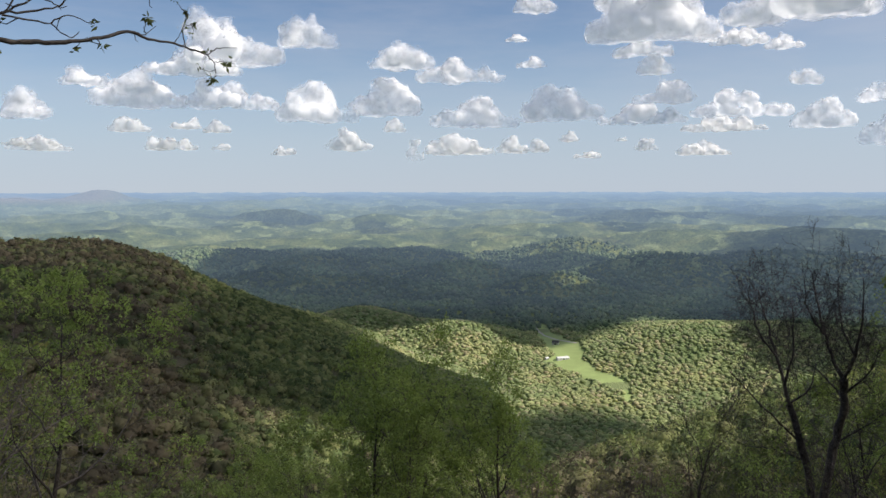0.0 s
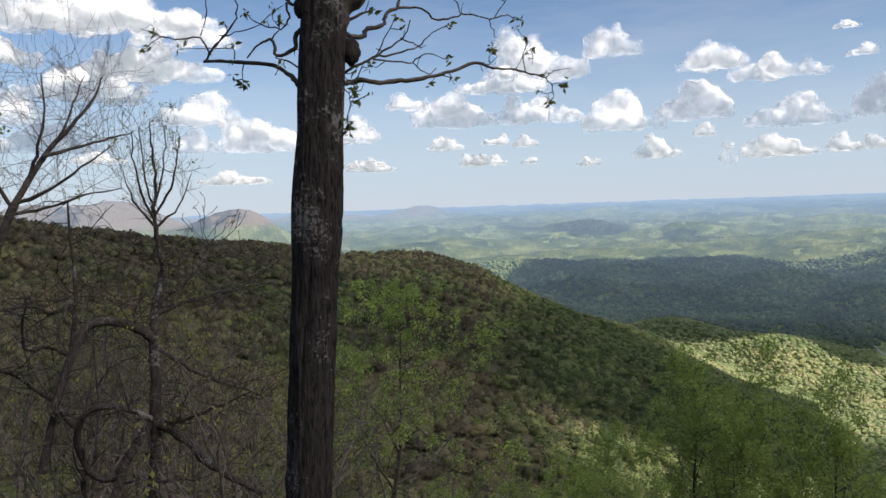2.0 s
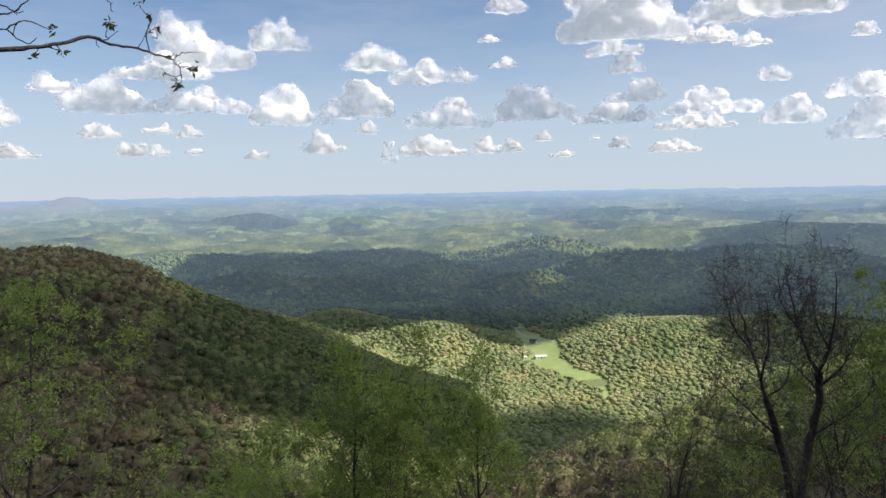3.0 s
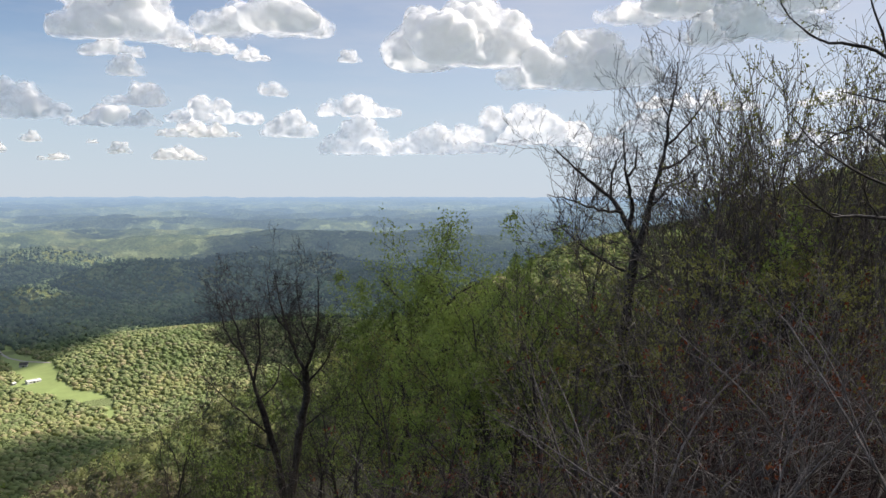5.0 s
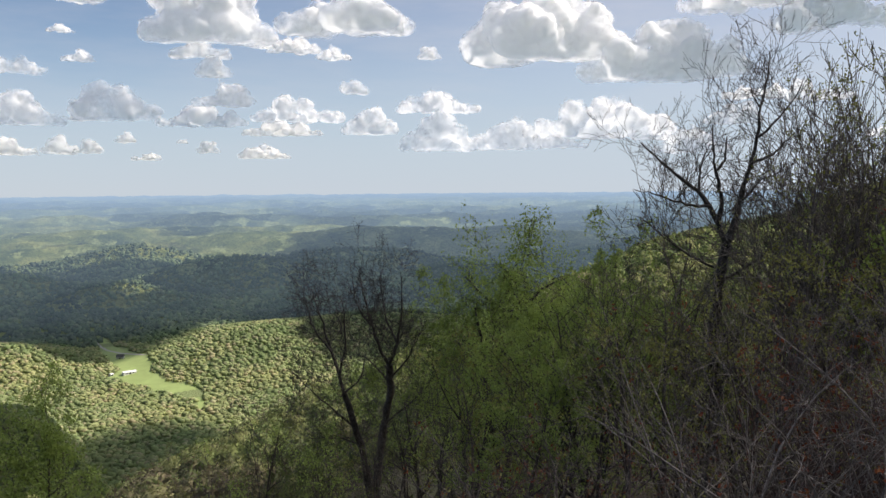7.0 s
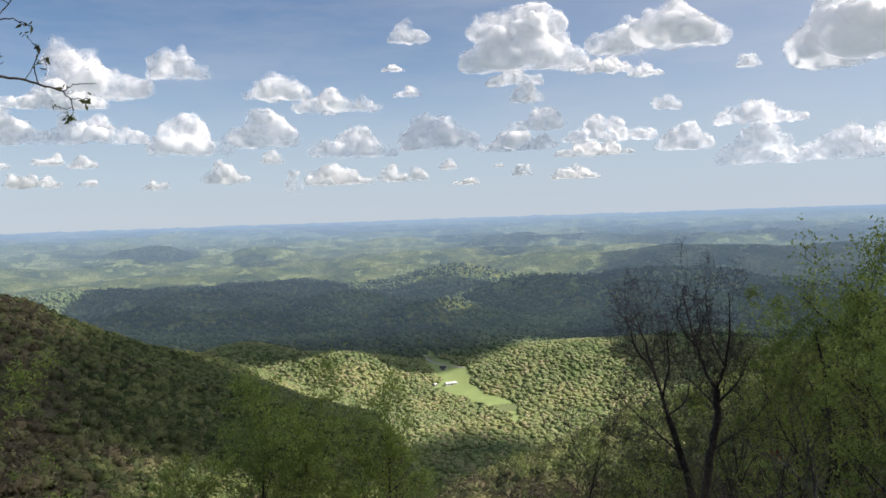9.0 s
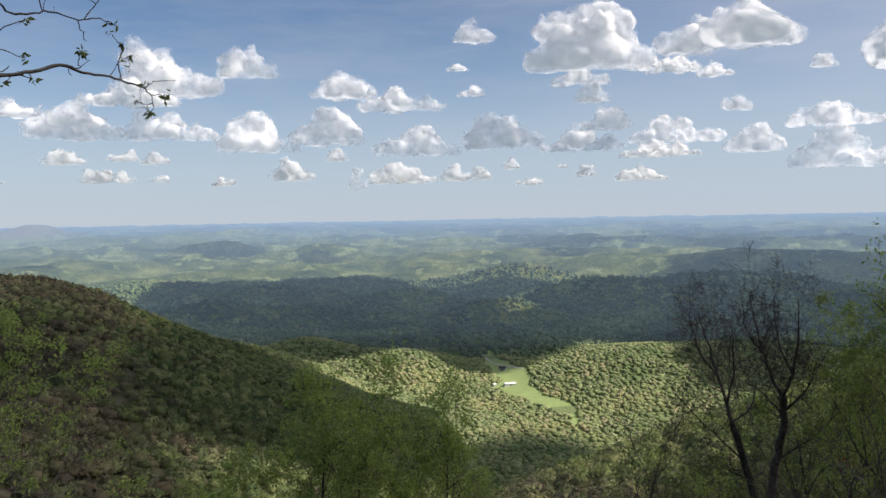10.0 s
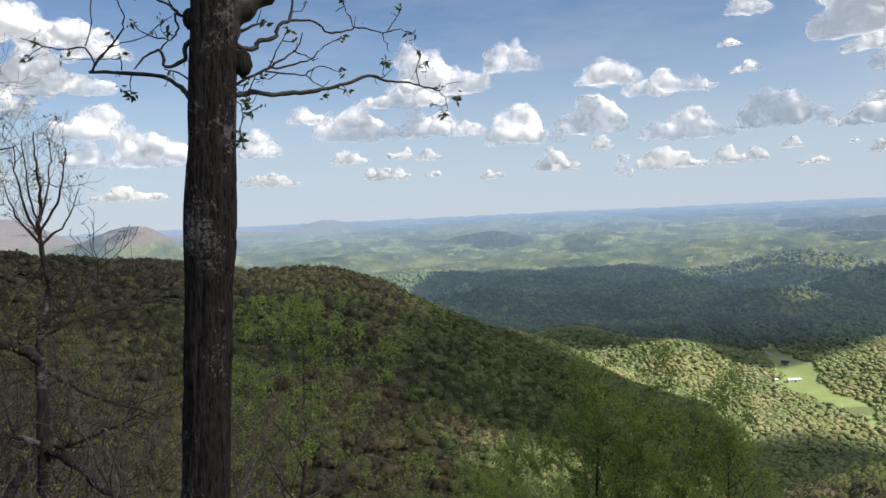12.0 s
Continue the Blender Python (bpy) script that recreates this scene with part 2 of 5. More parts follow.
def forest_material(name, far=False):
    m, t = material(name)
    geo = t.nodes.new("ShaderNodeNewGeometry")
    pos = geo.outputs["Position"]
    # the lower a tree stands, the further its leaves are out
    sep = t.nodes.new("ShaderNodeSeparateXYZ")
    t.links.new(pos, sep.inputs[0])
    lower = add(t, "ShaderNodeMapRange", From_Min=-25.0, From_Max=-150.0, To_Min=-0.17, To_Max=0.26)
    t.links.new(sep.outputs["Z"], lower.inputs["Value"])
    plus = t.nodes.new("ShaderNodeMath")
    t.links.new(noise_of(t, pos, 0.007, 5, 0.65), plus.inputs[0])
    t.links.new(lower.outputs[0], plus.inputs[1])
    # the warmer spur has leafed out earlier
    spur = add(t, "ShaderNodeMapRange", From_Min=0.0, From_Max=70.0, To_Min=0.0, To_Max=0.3)
    t.links.new(sep.outputs["X"], spur.inputs["Value"])
    more = t.nodes.new("ShaderNodeMath")
    t.links.new(plus.outputs[0], more.inputs[0])
    t.links.new(spur.outputs[0], more.inputs[1])
    stand = more.outputs[0]
    tone = t.nodes.new("ShaderNodeAttribute")
    tone.attribute_name = "tone"
    tone = tone.outputs["Fac"]
    # early and late trees stand side by side
    kind = add(t, "ShaderNodeTexWhiteNoise")
    kind.noise_dimensions = "1D"
    t.links.new(tone, kind.inputs["W"])
    each = add(t, "ShaderNodeMath")
    each.operation = "MULTIPLY_ADD"
    t.links.new(kind.outputs["Value"], each.inputs[0])
    each.inputs[1].default_value = 0.22
    t.links.new(stand, each.inputs[2])
    stand = each.outputs[0]
    green = ramp(t, tone, (0.0, (0.08, 0.11, 0.05)), (0.35, (0.15, 0.2, 0.075)), (0.7, (0.24, 0.28, 0.105)), (1.0, (0.33, 0.34, 0.15)))
    brown = ramp(t, tone, (0.0, (0.11, 0.095, 0.065)), (0.5, (0.185, 0.155, 0.1)), (0.8, (0.25, 0.21, 0.13)), (1.0, (0.2, 0.23, 0.11)))
    c = mix(t, ramp(t, stand, (0.5, (0, 0, 0)), (0.66, (1, 1, 1))), brown, green)
    fresh = ramp(t, tone, (0.0, (0.2, 0.24, 0.11)), (0.4, (0.28, 0.33, 0.14)), (0.75, (0.34, 0.37, 0.17)), (1.0, (0.38, 0.34, 0.21)))
    # stands that break into leaf earlier, and pale blossoming ones
    patch = noise_of(t, pos, 0.0085, 5, 0.62)
    fresh = mix(t, 1.0, fresh, ramp(t, patch, (0.34, (0.8, 0.95, 0.9)), (0.48, (1.2, 1.25, 1.3)), (0.62, (1.5, 1.4, 1.45))), "MULTIPLY")
    warm = add(t, "ShaderNodeMapRange", From_Min=-150.0, From_Max=-215.0, To_Min=0.0, To_Max=0.85)
    t.links.new(sep.outputs["Z"], warm.inputs["Value"])
    c = mix(t, warm.outputs[0], c, fresh)
    c = mix(t, 0.12 if far else 0.2, c, ramp(t, geo.outputs["Random Per Island"], (0.0, (0.6, 0.6, 0.6)), (1.0, (1.2, 1.2, 1.2))), "MULTIPLY")
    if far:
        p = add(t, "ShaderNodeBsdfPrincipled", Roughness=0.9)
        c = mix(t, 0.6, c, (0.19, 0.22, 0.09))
        # dark blue-green multiply puts the belt's cloud shade into the leaf colour
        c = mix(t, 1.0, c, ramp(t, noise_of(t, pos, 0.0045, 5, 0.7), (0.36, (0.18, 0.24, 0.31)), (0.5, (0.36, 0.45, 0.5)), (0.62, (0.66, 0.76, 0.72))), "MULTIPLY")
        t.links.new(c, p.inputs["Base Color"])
        painted_haze(t, p.outputs[0])
    else:
        surface(t, c, 0.9, translucent=0.4)
    return m


CANOPY, FAR_CANOPY = forest_material("forest_canopy_leaves"), forest_material("shade_toned_far_leaves", True)


def cloud_material(name, clear_share, reach=60.0, passing_share=0.24):
    """Vapour: light scatters about inside it; clear_share of it goes straight through."""
    m, t = material(name)
    pos = t.nodes.new("ShaderNodeNewGeometry").outputs["Position"]
    p = add(t, "ShaderNodeBsdfPrincipled", Roughness=1.0)
    p.inputs["Base Color"].default_value = (0.97, 0.97, 0.975, 1)
    p.inputs["Specular IOR Level"].default_value = 0.0
    p.inputs["Subsurface Weight"].default_value = 1.0
    p.inputs["Subsurface Radius"].default_value = (1, 1, 1)
    p.inputs["Subsurface Scale"].default_value = reach
    clear = t.nodes.new("ShaderNodeBsdfTransparent")
    wisps = add(t, "ShaderNodeMapRange", From_Min=0.3, From_Max=0.7, To_Min=clear_share * 0.6, To_Max=clear_share * 1.4)
    t.links.new(noise_of(t, pos, 0.012, 5, 0.7), wisps.inputs["Value"])
    # the outermost vapour thins out to nothing
    att = t.nodes.new("ShaderNodeAttribute")
    att.attribute_name = "fringe"
    shred = t.nodes.new("ShaderNodeMath")
    shred.operation = "MULTIPLY_ADD"
    t.links.new(noise_of(t, pos, 0.022, 6, 0.72), shred.inputs[0])
    shred.inputs[1].default_value = 0.7
    t.links.new(att.outputs["Fac"], shred.inputs[2])
    rim = add(t, "ShaderNodeMapRange", From_Min=0.46, From_Max=1.12)
    rim.interpolation_type = "SMOOTHSTEP"
    t.links.new(shred.outputs[0], rim.inputs["Value"])
    both = t.nodes.new("ShaderNodeMath")
    both.operation = "MAXIMUM"
    t.links.new(rim.outputs[0], both.inputs[0])
    t.links.new(wisps.outputs[0], both.inputs[1])
    passing = add(t, "ShaderNodeBsdfTranslucent")
    passing.inputs["Color"].default_value = (0.97, 0.97, 0.975, 1)
    # where it is thin, light comes through from all sides alike
    share = add(t, "ShaderNodeMapRange", From_Min=0.05, From_Max=0.4, To_Min=passing_share, To_Max=0.5)
    t.links.new(att.outputs["Fac"], share.inputs["Value"])
    body = t.nodes.new("ShaderNodeMixShader")
    t.links.new(share.outputs[0], body.inputs["Fac"])
    t.links.new(p.outputs[0], body.inputs[1])
    t.links.new(passing.outputs[0], body.inputs[2])
    mx = t.nodes.new("ShaderNodeMixShader")
    t.links.new(both.outputs[0], mx.inputs["Fac"])
    t.links.new(body.outputs[0], mx.inputs[1])
    t.links.new(clear.outputs[0], mx.inputs[2])
    out = t.nodes.new("ShaderNodeOutputMaterial")
    t.links.new(mx.outputs[0], out.inputs["Surface"])
    return m


def plain(name, colour, rough=0.8, scale=2.0):
    m, t = material(name)
    co = t.nodes.new("ShaderNodeNewGeometry").outputs["Position"]
    n = noise_of(t, co, scale, 6, 0.7)
    c = mix(t, 0.6, colour, ramp(t, n, (0.3, (0.55, 0.55, 0.55)), (0.7, (1.1, 1.1, 1.1))), "MULTIPLY")
    surface(t, c, rough, n, 0.3, 0.05)
    return m


GROUND, FAR, CLOUD, THIN_CLOUD, BROKEN_CLOUD, HAZY_CLOUD = ground_material(), far_material(), cloud_material("cumulus_vapour", 0.06, 75.0), cloud_material("thin_cumulus_vapour", 0.52), cloud_material("broken_cumulus_vapour", 0.47), cloud_material("hazy_cumulus_vapour", 0.38, 40.0, 0.45)
MEADOW = plain("meadow_grass", (0.3, 0.38, 0.14), 0.9, 0.02)
TRACK = plain("pale_gravel", (0.42, 0.4, 0.36), 0.9, 0.4)
WHITE_ROOF = plain("white_sheet_roof", (0.8, 0.8, 0.78), 0.5, 0.3)
WHITE_WALL = plain("white_boards", (0.7, 0.69, 0.66), 0.7, 0.6)
DARK_ROOF = plain("dark_shingle_roof", (0.07, 0.07, 0.075), 0.8, 1.0)


# ---- helpers of the scene ----
def mesh_of(name, verts, faces, mat, smooth=True):
    """faces: an (n, 3) or (n, 4) array, or a list of such arrays."""
    faces = faces if isinstance(faces, list) else [faces]
    faces = [np.asarray(f, dtype=np.int32) for f in faces if len(f)]
    me = bpy.data.meshes.new(name)
    verts = np.asarray(verts, dtype=np.float32)
    me.vertices.add(len(verts))
    me.vertices.foreach_set("co", verts.ravel())
    loops = np.concatenate([f.ravel() for f in faces])
    counts = np.concatenate([np.full(len(f), f.shape[1], dtype=np.int32) for f in faces])
    me.loops.add(len(loops))
    me.loops.foreach_set("vertex_index", loops)
    me.polygons.add(len(counts))
    me.polygons.foreach_set("loop_start", np.concatenate([[0], np.cumsum(counts)[:-1]]).astype(np.int32))
    me.polygons.foreach_set("use_smooth", np.full(len(counts), smooth))
    me.update(calc_edges=True)
    me.materials.append(mat)
    return me


def part(name, me, parent, label=""):
    ob = new(name, me)
    ob.parent = parent
    return tagged(ob, label)


TABLE = np.random.RandomState(5).rand(256, 256)


def value_noise(x, y):
    xi, yi = np.floor(x).astype(int), np.floor(y).astype(int)
    fx, fy = x - xi, y - yi
    fx, fy = fx * fx * (3 - 2 * fx), fy * fy * (3 - 2 * fy)
    a, b = TABLE[xi % 256, yi % 256], TABLE[(xi + 1) % 256, yi % 256]
    c, d = TABLE[xi % 256, (yi + 1) % 256], TABLE[(xi + 1) % 256, (yi + 1) % 256]
    return (a * (1 - fx) + b * fx) * (1 - fy) + (c * (1 - fx) + d * fx) * fy - 0.5


def fbm(x, y, octaves=4):
    total, amp = 0, 1.0
    for k in range(octaves):
        total = total + amp * value_noise(x * 2 ** k + 17.3 * k, y * 2 ** k + 9.1 * k)
        amp *= 0.5
    return total


def smooth01(t):
    t = np.clip(t, 0, 1)
    return t * t * (3 - 2 * t)


def tan_deg(a):
    return np.tan(np.radians(a))


# ---- the lie of the land, by bearing (degrees to the left of straight ahead) and distance ----
VALLEY = -275.0  # valley floor below the eye
NEAR_AZ = [-180, -110, -75, -62, -52, -45, -38, -30, -20, -8, 0, 12, 25, 35, 45, 55, 70, 110, 180]
NEAR_EL = [12, 8, -14, -22, -24, -25, -26, -27, -29, -30, -30, -30, -29, -26, -22, -18, -6, 8, 12]
SPUR_EL = [14, 12, 6, 1.5, -2.2, -3.8, -7.0, -10.7, -15.1, -19.5, -23.5, -29, -29, -29, -29, -29, -6, 12, 14]
SPUR_R = [300, 300, 500, 700, 650, 500, 300, 240, 230, 240, 250, 250, 250, 250, 250, 250, 300, 300, 300]
HILL_AZ = [-14, -8, -3, 2, 7, 12, 16, 19, 22, 28, 34, 41, 45, 51, 60, 80, 120]
HILL_EL = [-30, -20, -13.0, -11.3, -9.8, -8.1, -6.1, -4.4, -3.3, -3.2, -2.5, -1.6, -0.8, 0.3, 2, 6, 8]
HILL_R = [800, 1000, 1150, 1150, 1080, 1000, 960, 930, 900, 860, 800, 700, 640, 560, 480, 400, 400]
# rises in the open country: bearing, true distance, height, half-width in degrees, half-depth as a share of the distance
RISES = [
    (-17, 1420, 46, 5.5, 0.10), (-27, 1500, 40, 5, 0.10), (6, 1560, 42, 2.6, 0.06), (-1.6, 1400, 38, 2.4, 0.06), (2.4, 1480, 22, 2.2, 0.05),
    (-9, 3250, 52, 3.0, 0.05), (-2, 2450, 44, 3, 0.04), (8, 2700, 58, 4, 0.04), (16, 2900, 58, 3, 0.04), (2, 3150, 40, 2.4, 0.035), (-15, 2500, 70, 4, 0.04), (4, 2150, 34, 3, 0.035), (-8, 2120, 44, 2.5, 0.03), (12, 2250, 52, 3, 0.035), (-24, 2800, 72, 5, 0.05), (-31, 2300, 72, 4, 0.05),
    (-22, 4200, 44, 6.5, 0.10), (-33, 4300, 46, 8, 0.10), (-45, 3600, 60, 7, 0.15),
    (-16, 5200, 45, 4, 0.05), (3.9, 6200, 62, 2.0, 0.04), (11.1, 7000, 66, 1.3, 0.05), (13.2, 7300, 45, 1.2, 0.05), (-5, 5600, 30, 5, 0.04),
    (36.2, 5600, 195, 2.3, 0.1), (33.6, 5600, 95, 1.9, 0.1), (43, 6500, 260, 3.6, 0.1), (51, 6500, 290, 5.0, 0.12),
    (22.7, 15000, 140, 1.2, 0.06), (23.2, 15000, 110, 1.9, 0.06), (10, 17000, 60, 1.2, 0.05), (30, 13000, 120, 5, 0.06), (41, 15000, 230, 6, 0.05),
]


def true_distance(r):
    s = np.clip((r - 2000.0) / 2800.0, 0, 0.93)
    return np.where(r < 2000, r, 2000 + 4000 * s / (1 - s))


def country(az, r):
    """Height of the open country below the overlook; beyond 2 km distances are drawn together."""
    big = true_distance(r)
    a = np.radians(az)
    x, y = -np.sin(a) * big, np.cos(a) * big
    wild = smooth01((big - 1300) / 2200)
    far = smooth01((big - 3300) / 2500)
    z = VALLEY - 16 * wild + fbm(x / 620, y / 620, 4) * (16 + 40 * wild + 50 * far) + np.abs(fbm(x / 2600 + 3, y / 2600, 3)) * (25 * wild + 65 * far)
    z = z + value_noise(x / 13, y / 13) * 16 * smooth01((r - 1850) / 100)
    z = z + (0.14 - np.abs(fbm(x / 780 + 7, y / 780 + 2, 3))) * 75 * smooth01((big - 1750) / 500)
    for a0, d0, h, wa, wd in RISES:
        z = z + h * np.exp(-0.5 * ((az - a0) / wa) ** 2 - 0.5 * (np.log(np.maximum(big, 1) / d0) / wd) ** 2)
    return z * np.where(r < 2000, 1.0, r / np.maximum(big, 1))


def flank(az, r):
    near, crest, rc = np.interp(az, NEAR_AZ, NEAR_EL), np.interp(az, NEAR_AZ, SPUR_EL), np.interp(az, NEAR_AZ, SPUR_R)
    t = smooth01(np.log(np.maximum(r, 1) / 28) / np.log(rc / 28))
    el = near + (crest - near) * t
    z = np.minimum(r, rc) * tan_deg(el) - 0.62 * np.maximum(r - rc, 0)
    return -1.6 + (z + 1.6) * smooth01((r - 1.2) / 4.0)


def left_hill(az, r):
    crest, rc = np.interp(az, HILL_AZ, HILL_EL), np.interp(az, HILL_AZ, HILL_R)
    t = np.clip(np.log(np.maximum(r, 1) / 90) / np.log(rc / 90), 0, 1)
    el = -30 + (crest + 30) * (1 - (1 - t) ** 1.35)
    z = np.minimum(r, rc) * tan_deg(el) - 0.4 * np.maximum(r - rc, 0) - 0.0004 * np.maximum(r - rc, 0) ** 2
    return np.where((az < -14) | (r < 95), -999.0, z)


def land(az, r):
    x, y = -np.sin(np.radians(az)) * r, np.cos(np.radians(az)) * r
    rough = fbm(x / 45, y / 45, 3) * 5 * smooth01((r - 30) / 250)
    gullies = fbm(x / 170 + 5, y / 170, 3) * 22 * smooth01((r - 120) / 400) * (1 - smooth01((r - 1100) / 300))
    hill = np.maximum(flank(az, r) + rough * 0.5, left_hill(az, r) + rough + gullies * 0.7)
    return np.maximum(hill, country(az, r)) + EYE


def land_xy(x, y):
    return land(np.degrees(np.arctan2(-x, y)), np.hypot(x, y))


def bearing(az, r, z=0.0):
    return np.array([-math.sin(radians(az)) * r, math.cos(radians(az)) * r, z])


def sheet(name, azs, rs, mat, label):
    A, R = np.meshgrid(np.array(azs), np.array(rs), indexing="ij")
    Z = land(A, R)
    v = np.stack([-np.sin(np.radians(A)) * R, np.cos(np.radians(A)) * R, Z], -1).reshape(-1, 3)
    n, k = A.shape
    i = (np.arange(n)[:, None] * k + np.arange(k - 1)[None, :])
    j = (np.roll(np.arange(n), -1)[:, None] * k + np.arange(k - 1)[None, :])
    f = np.stack([i, i + 1, j + 1, j], -1).reshape(-1, 4)
    return tagged(new(name, mesh_of(name, v, f, mat)), label, name, "", "structure")


AZS = list(np.arange(-180, -70, 4.0)) + list(np.arange(-70, 58, 0.45)) + list(np.arange(58, 180, 4.0))
ground = sheet("ground", AZS, np.concatenate([[0.002], np.geomspace(0.5, 1900, 176)]), GROUND, "wooded mountainside falling away into a green valley")
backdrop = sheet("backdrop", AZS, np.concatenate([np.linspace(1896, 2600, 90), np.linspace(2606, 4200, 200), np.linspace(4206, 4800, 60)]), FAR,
                 "rolling wooded country with blue haze painted in toward the horizon")


# ---- clouds ----
ICO = {}
for level in (2, 3):
    bm = bmesh.new()
    bmesh.ops.create_icosphere(bm, subdivisions=level, radius=1.0)
    ICO[level] = (np.array([v.co for v in bm.verts]), np.array([[v.index for v in f.verts] for f in bm.faces]))
    bm.free()


def heap(rng, centre, width, height, depth, lumps, power=2):
    """Overlapping puffs over a flat base; smaller ones sit on the larger."""
    verts, faces, count, heads = [], [], 0, []
    right = np.array([centre[1], -centre[0], 0.0]) if power == 2 else np.array([1.0, 0.0, 0.0])
    right = right / max(np.linalg.norm(right), 1e-6)
    fore = np.array([-right[1], right[0], 0.0])
    towers = rng.uniform(-0.8, 0.8, 3)
    for k in range(lumps):
        u = rng.uniform(-1, 1)
        top = (1 - abs(u) ** 2.2) * (0.5 + 0.5 * math.exp(-((u - towers[k % 3]) / 0.25) ** 2))
        size = height * rng.uniform(0.15, 0.3) * (0.55 + 0.45 * (1 - abs(u)))
        heads.append((u * width / 2, rng.uniform(-1, 1) * depth / 2 * (1 - abs(u) ** power), rng.uniform(0, 1) ** 0.8 * top * height * 0.8 - height * 0.42 + size * 0.4, size, 0))
    for k in range(int(lumps * 2.5)):
        x, y, z, s, _ = heads[rng.randint(len(heads))]
        d = rng.normal(size=3)
        d[2] = abs(d[2]) * 0.9 - 0.1
        d /= np.linalg.norm(d)
        heads.append((x + d[0] * s, y + d[1] * s, z + d[2] * s, s * rng.uniform(0.35, 0.62), 1))
    for x, y, z, s, small in heads:
        v, f = ICO[2]
        p = v * s * np.array([1.3, 1.1, 0.85]) + np.array([x, y, z])
        low = -height * 0.42
        p[:, 2] = np.where(p[:, 2] < low, low + (p[:, 2] - low) * 0.15, p[:, 2])
        w = centre + p[:, :1] * right + p[:, 1:2] * fore
        w[:, 2] = centre[2] + p[:, 2]
        verts.append(w)
        faces.append(f + count)
        count += len(v)
    return np.concatenate(verts), np.concatenate(faces)


def cumulus(rng, centre, width, height, depth):
    """A cumulus over a flat base: towers of large puffs, with smaller ones budding from them."""
    right = np.array([centre[1], -centre[0], 0.0])
    right = right / np.linalg.norm(right)
    fore = np.array([-right[1], right[0], 0.0])
    heads, peak, lean = [], rng.uniform(-0.35, 0.35), rng.uniform(0.7, 0.9)
    columns = int(np.clip(4.0 * width / height, 6, 20))
    for k in range(columns):
        u = -1 + 2 * (k + 0.5) / columns + rng.uniform(-0.5, 0.5) / columns
        roof = height * (1 - abs(u) ** 3.2) * (lean + (1 - lean) * math.exp(-((u - peak) / 0.4) ** 2)) * rng.uniform(0.72, 1.08)
        roof = max(roof, 0.42 * height)
        level = -height / 2
        while True:
            r = min(height * rng.uniform(0.2, 0.34), roof * 0.5, width * 0.2)
            level += r * (0.75 if level < -height * 0.49 else 1.05)
            if level + r > -height / 2 + roof + 0.02 * height:
                break
            heads.append((u * width / 2 * 0.9 + rng.uniform(-0.3, 0.3) * r, rng.uniform(-0.5, 0.5) * depth * (1 - u * u), level, r))
    for many, small, large in ((3.0, 0.34, 0.6), (1.6, 0.3, 0.55)):
        old = list(heads)
        for k in range(int(len(old) * many) if len(old) < 180 else 60):
            x, y, z, r = old[rng.randint(len(old))]
            d = rng.normal(size=3)
            d[2] = d[2] * 0.8 + 0.3
            d /= np.linalg.norm(d)
            heads.append((x + d[0] * r * 0.95, y + d[1] * r * 0.95, z + d[2] * r * 0.95, r * rng.uniform(small, large)))
    verts, faces, count = [], [], 0
    for n, (x, y, z, r) in enumerate(heads):
        v, f = ICO[2]
        p = v * r * np.array([1.18, 1.1, 0.92]) + np.array([x, y, z])
        low = -height * 0.47
        p[:, 2] = np.where(p[:, 2] < low, low + (p[:, 2] - low) * 0.12, p[:, 2])
        w = centre + p[:, :1] * right + p[:, 1:2] * fore
        w[:, 2] = centre[2] + p[:, 2]
        verts.append(w)
        faces.append(f + count)
        count += len(v)
    return np.concatenate(verts), np.concatenate(faces)


CLOUDS = []
from mathutils.bvhtree import BVHTree


def cloud(rng, centre, width, height, depth, label, lumps, mat, cell):
    v, f = heap(rng, centre, width, height, depth, lumps, 8) if lumps else cumulus(rng, centre, width, height, depth)
    ob = tagged(new("cloud", mesh_of("cloud", v, f, mat)), label, "cloud", "fair-weather clouds")
    skin = ob.modifiers.new("skin", "REMESH")
    skin.mode, skin.voxel_size, skin.use_smooth_shade = "VOXEL", cell, True
    CLOUDS.append((ob, cell, height, centre[2]))


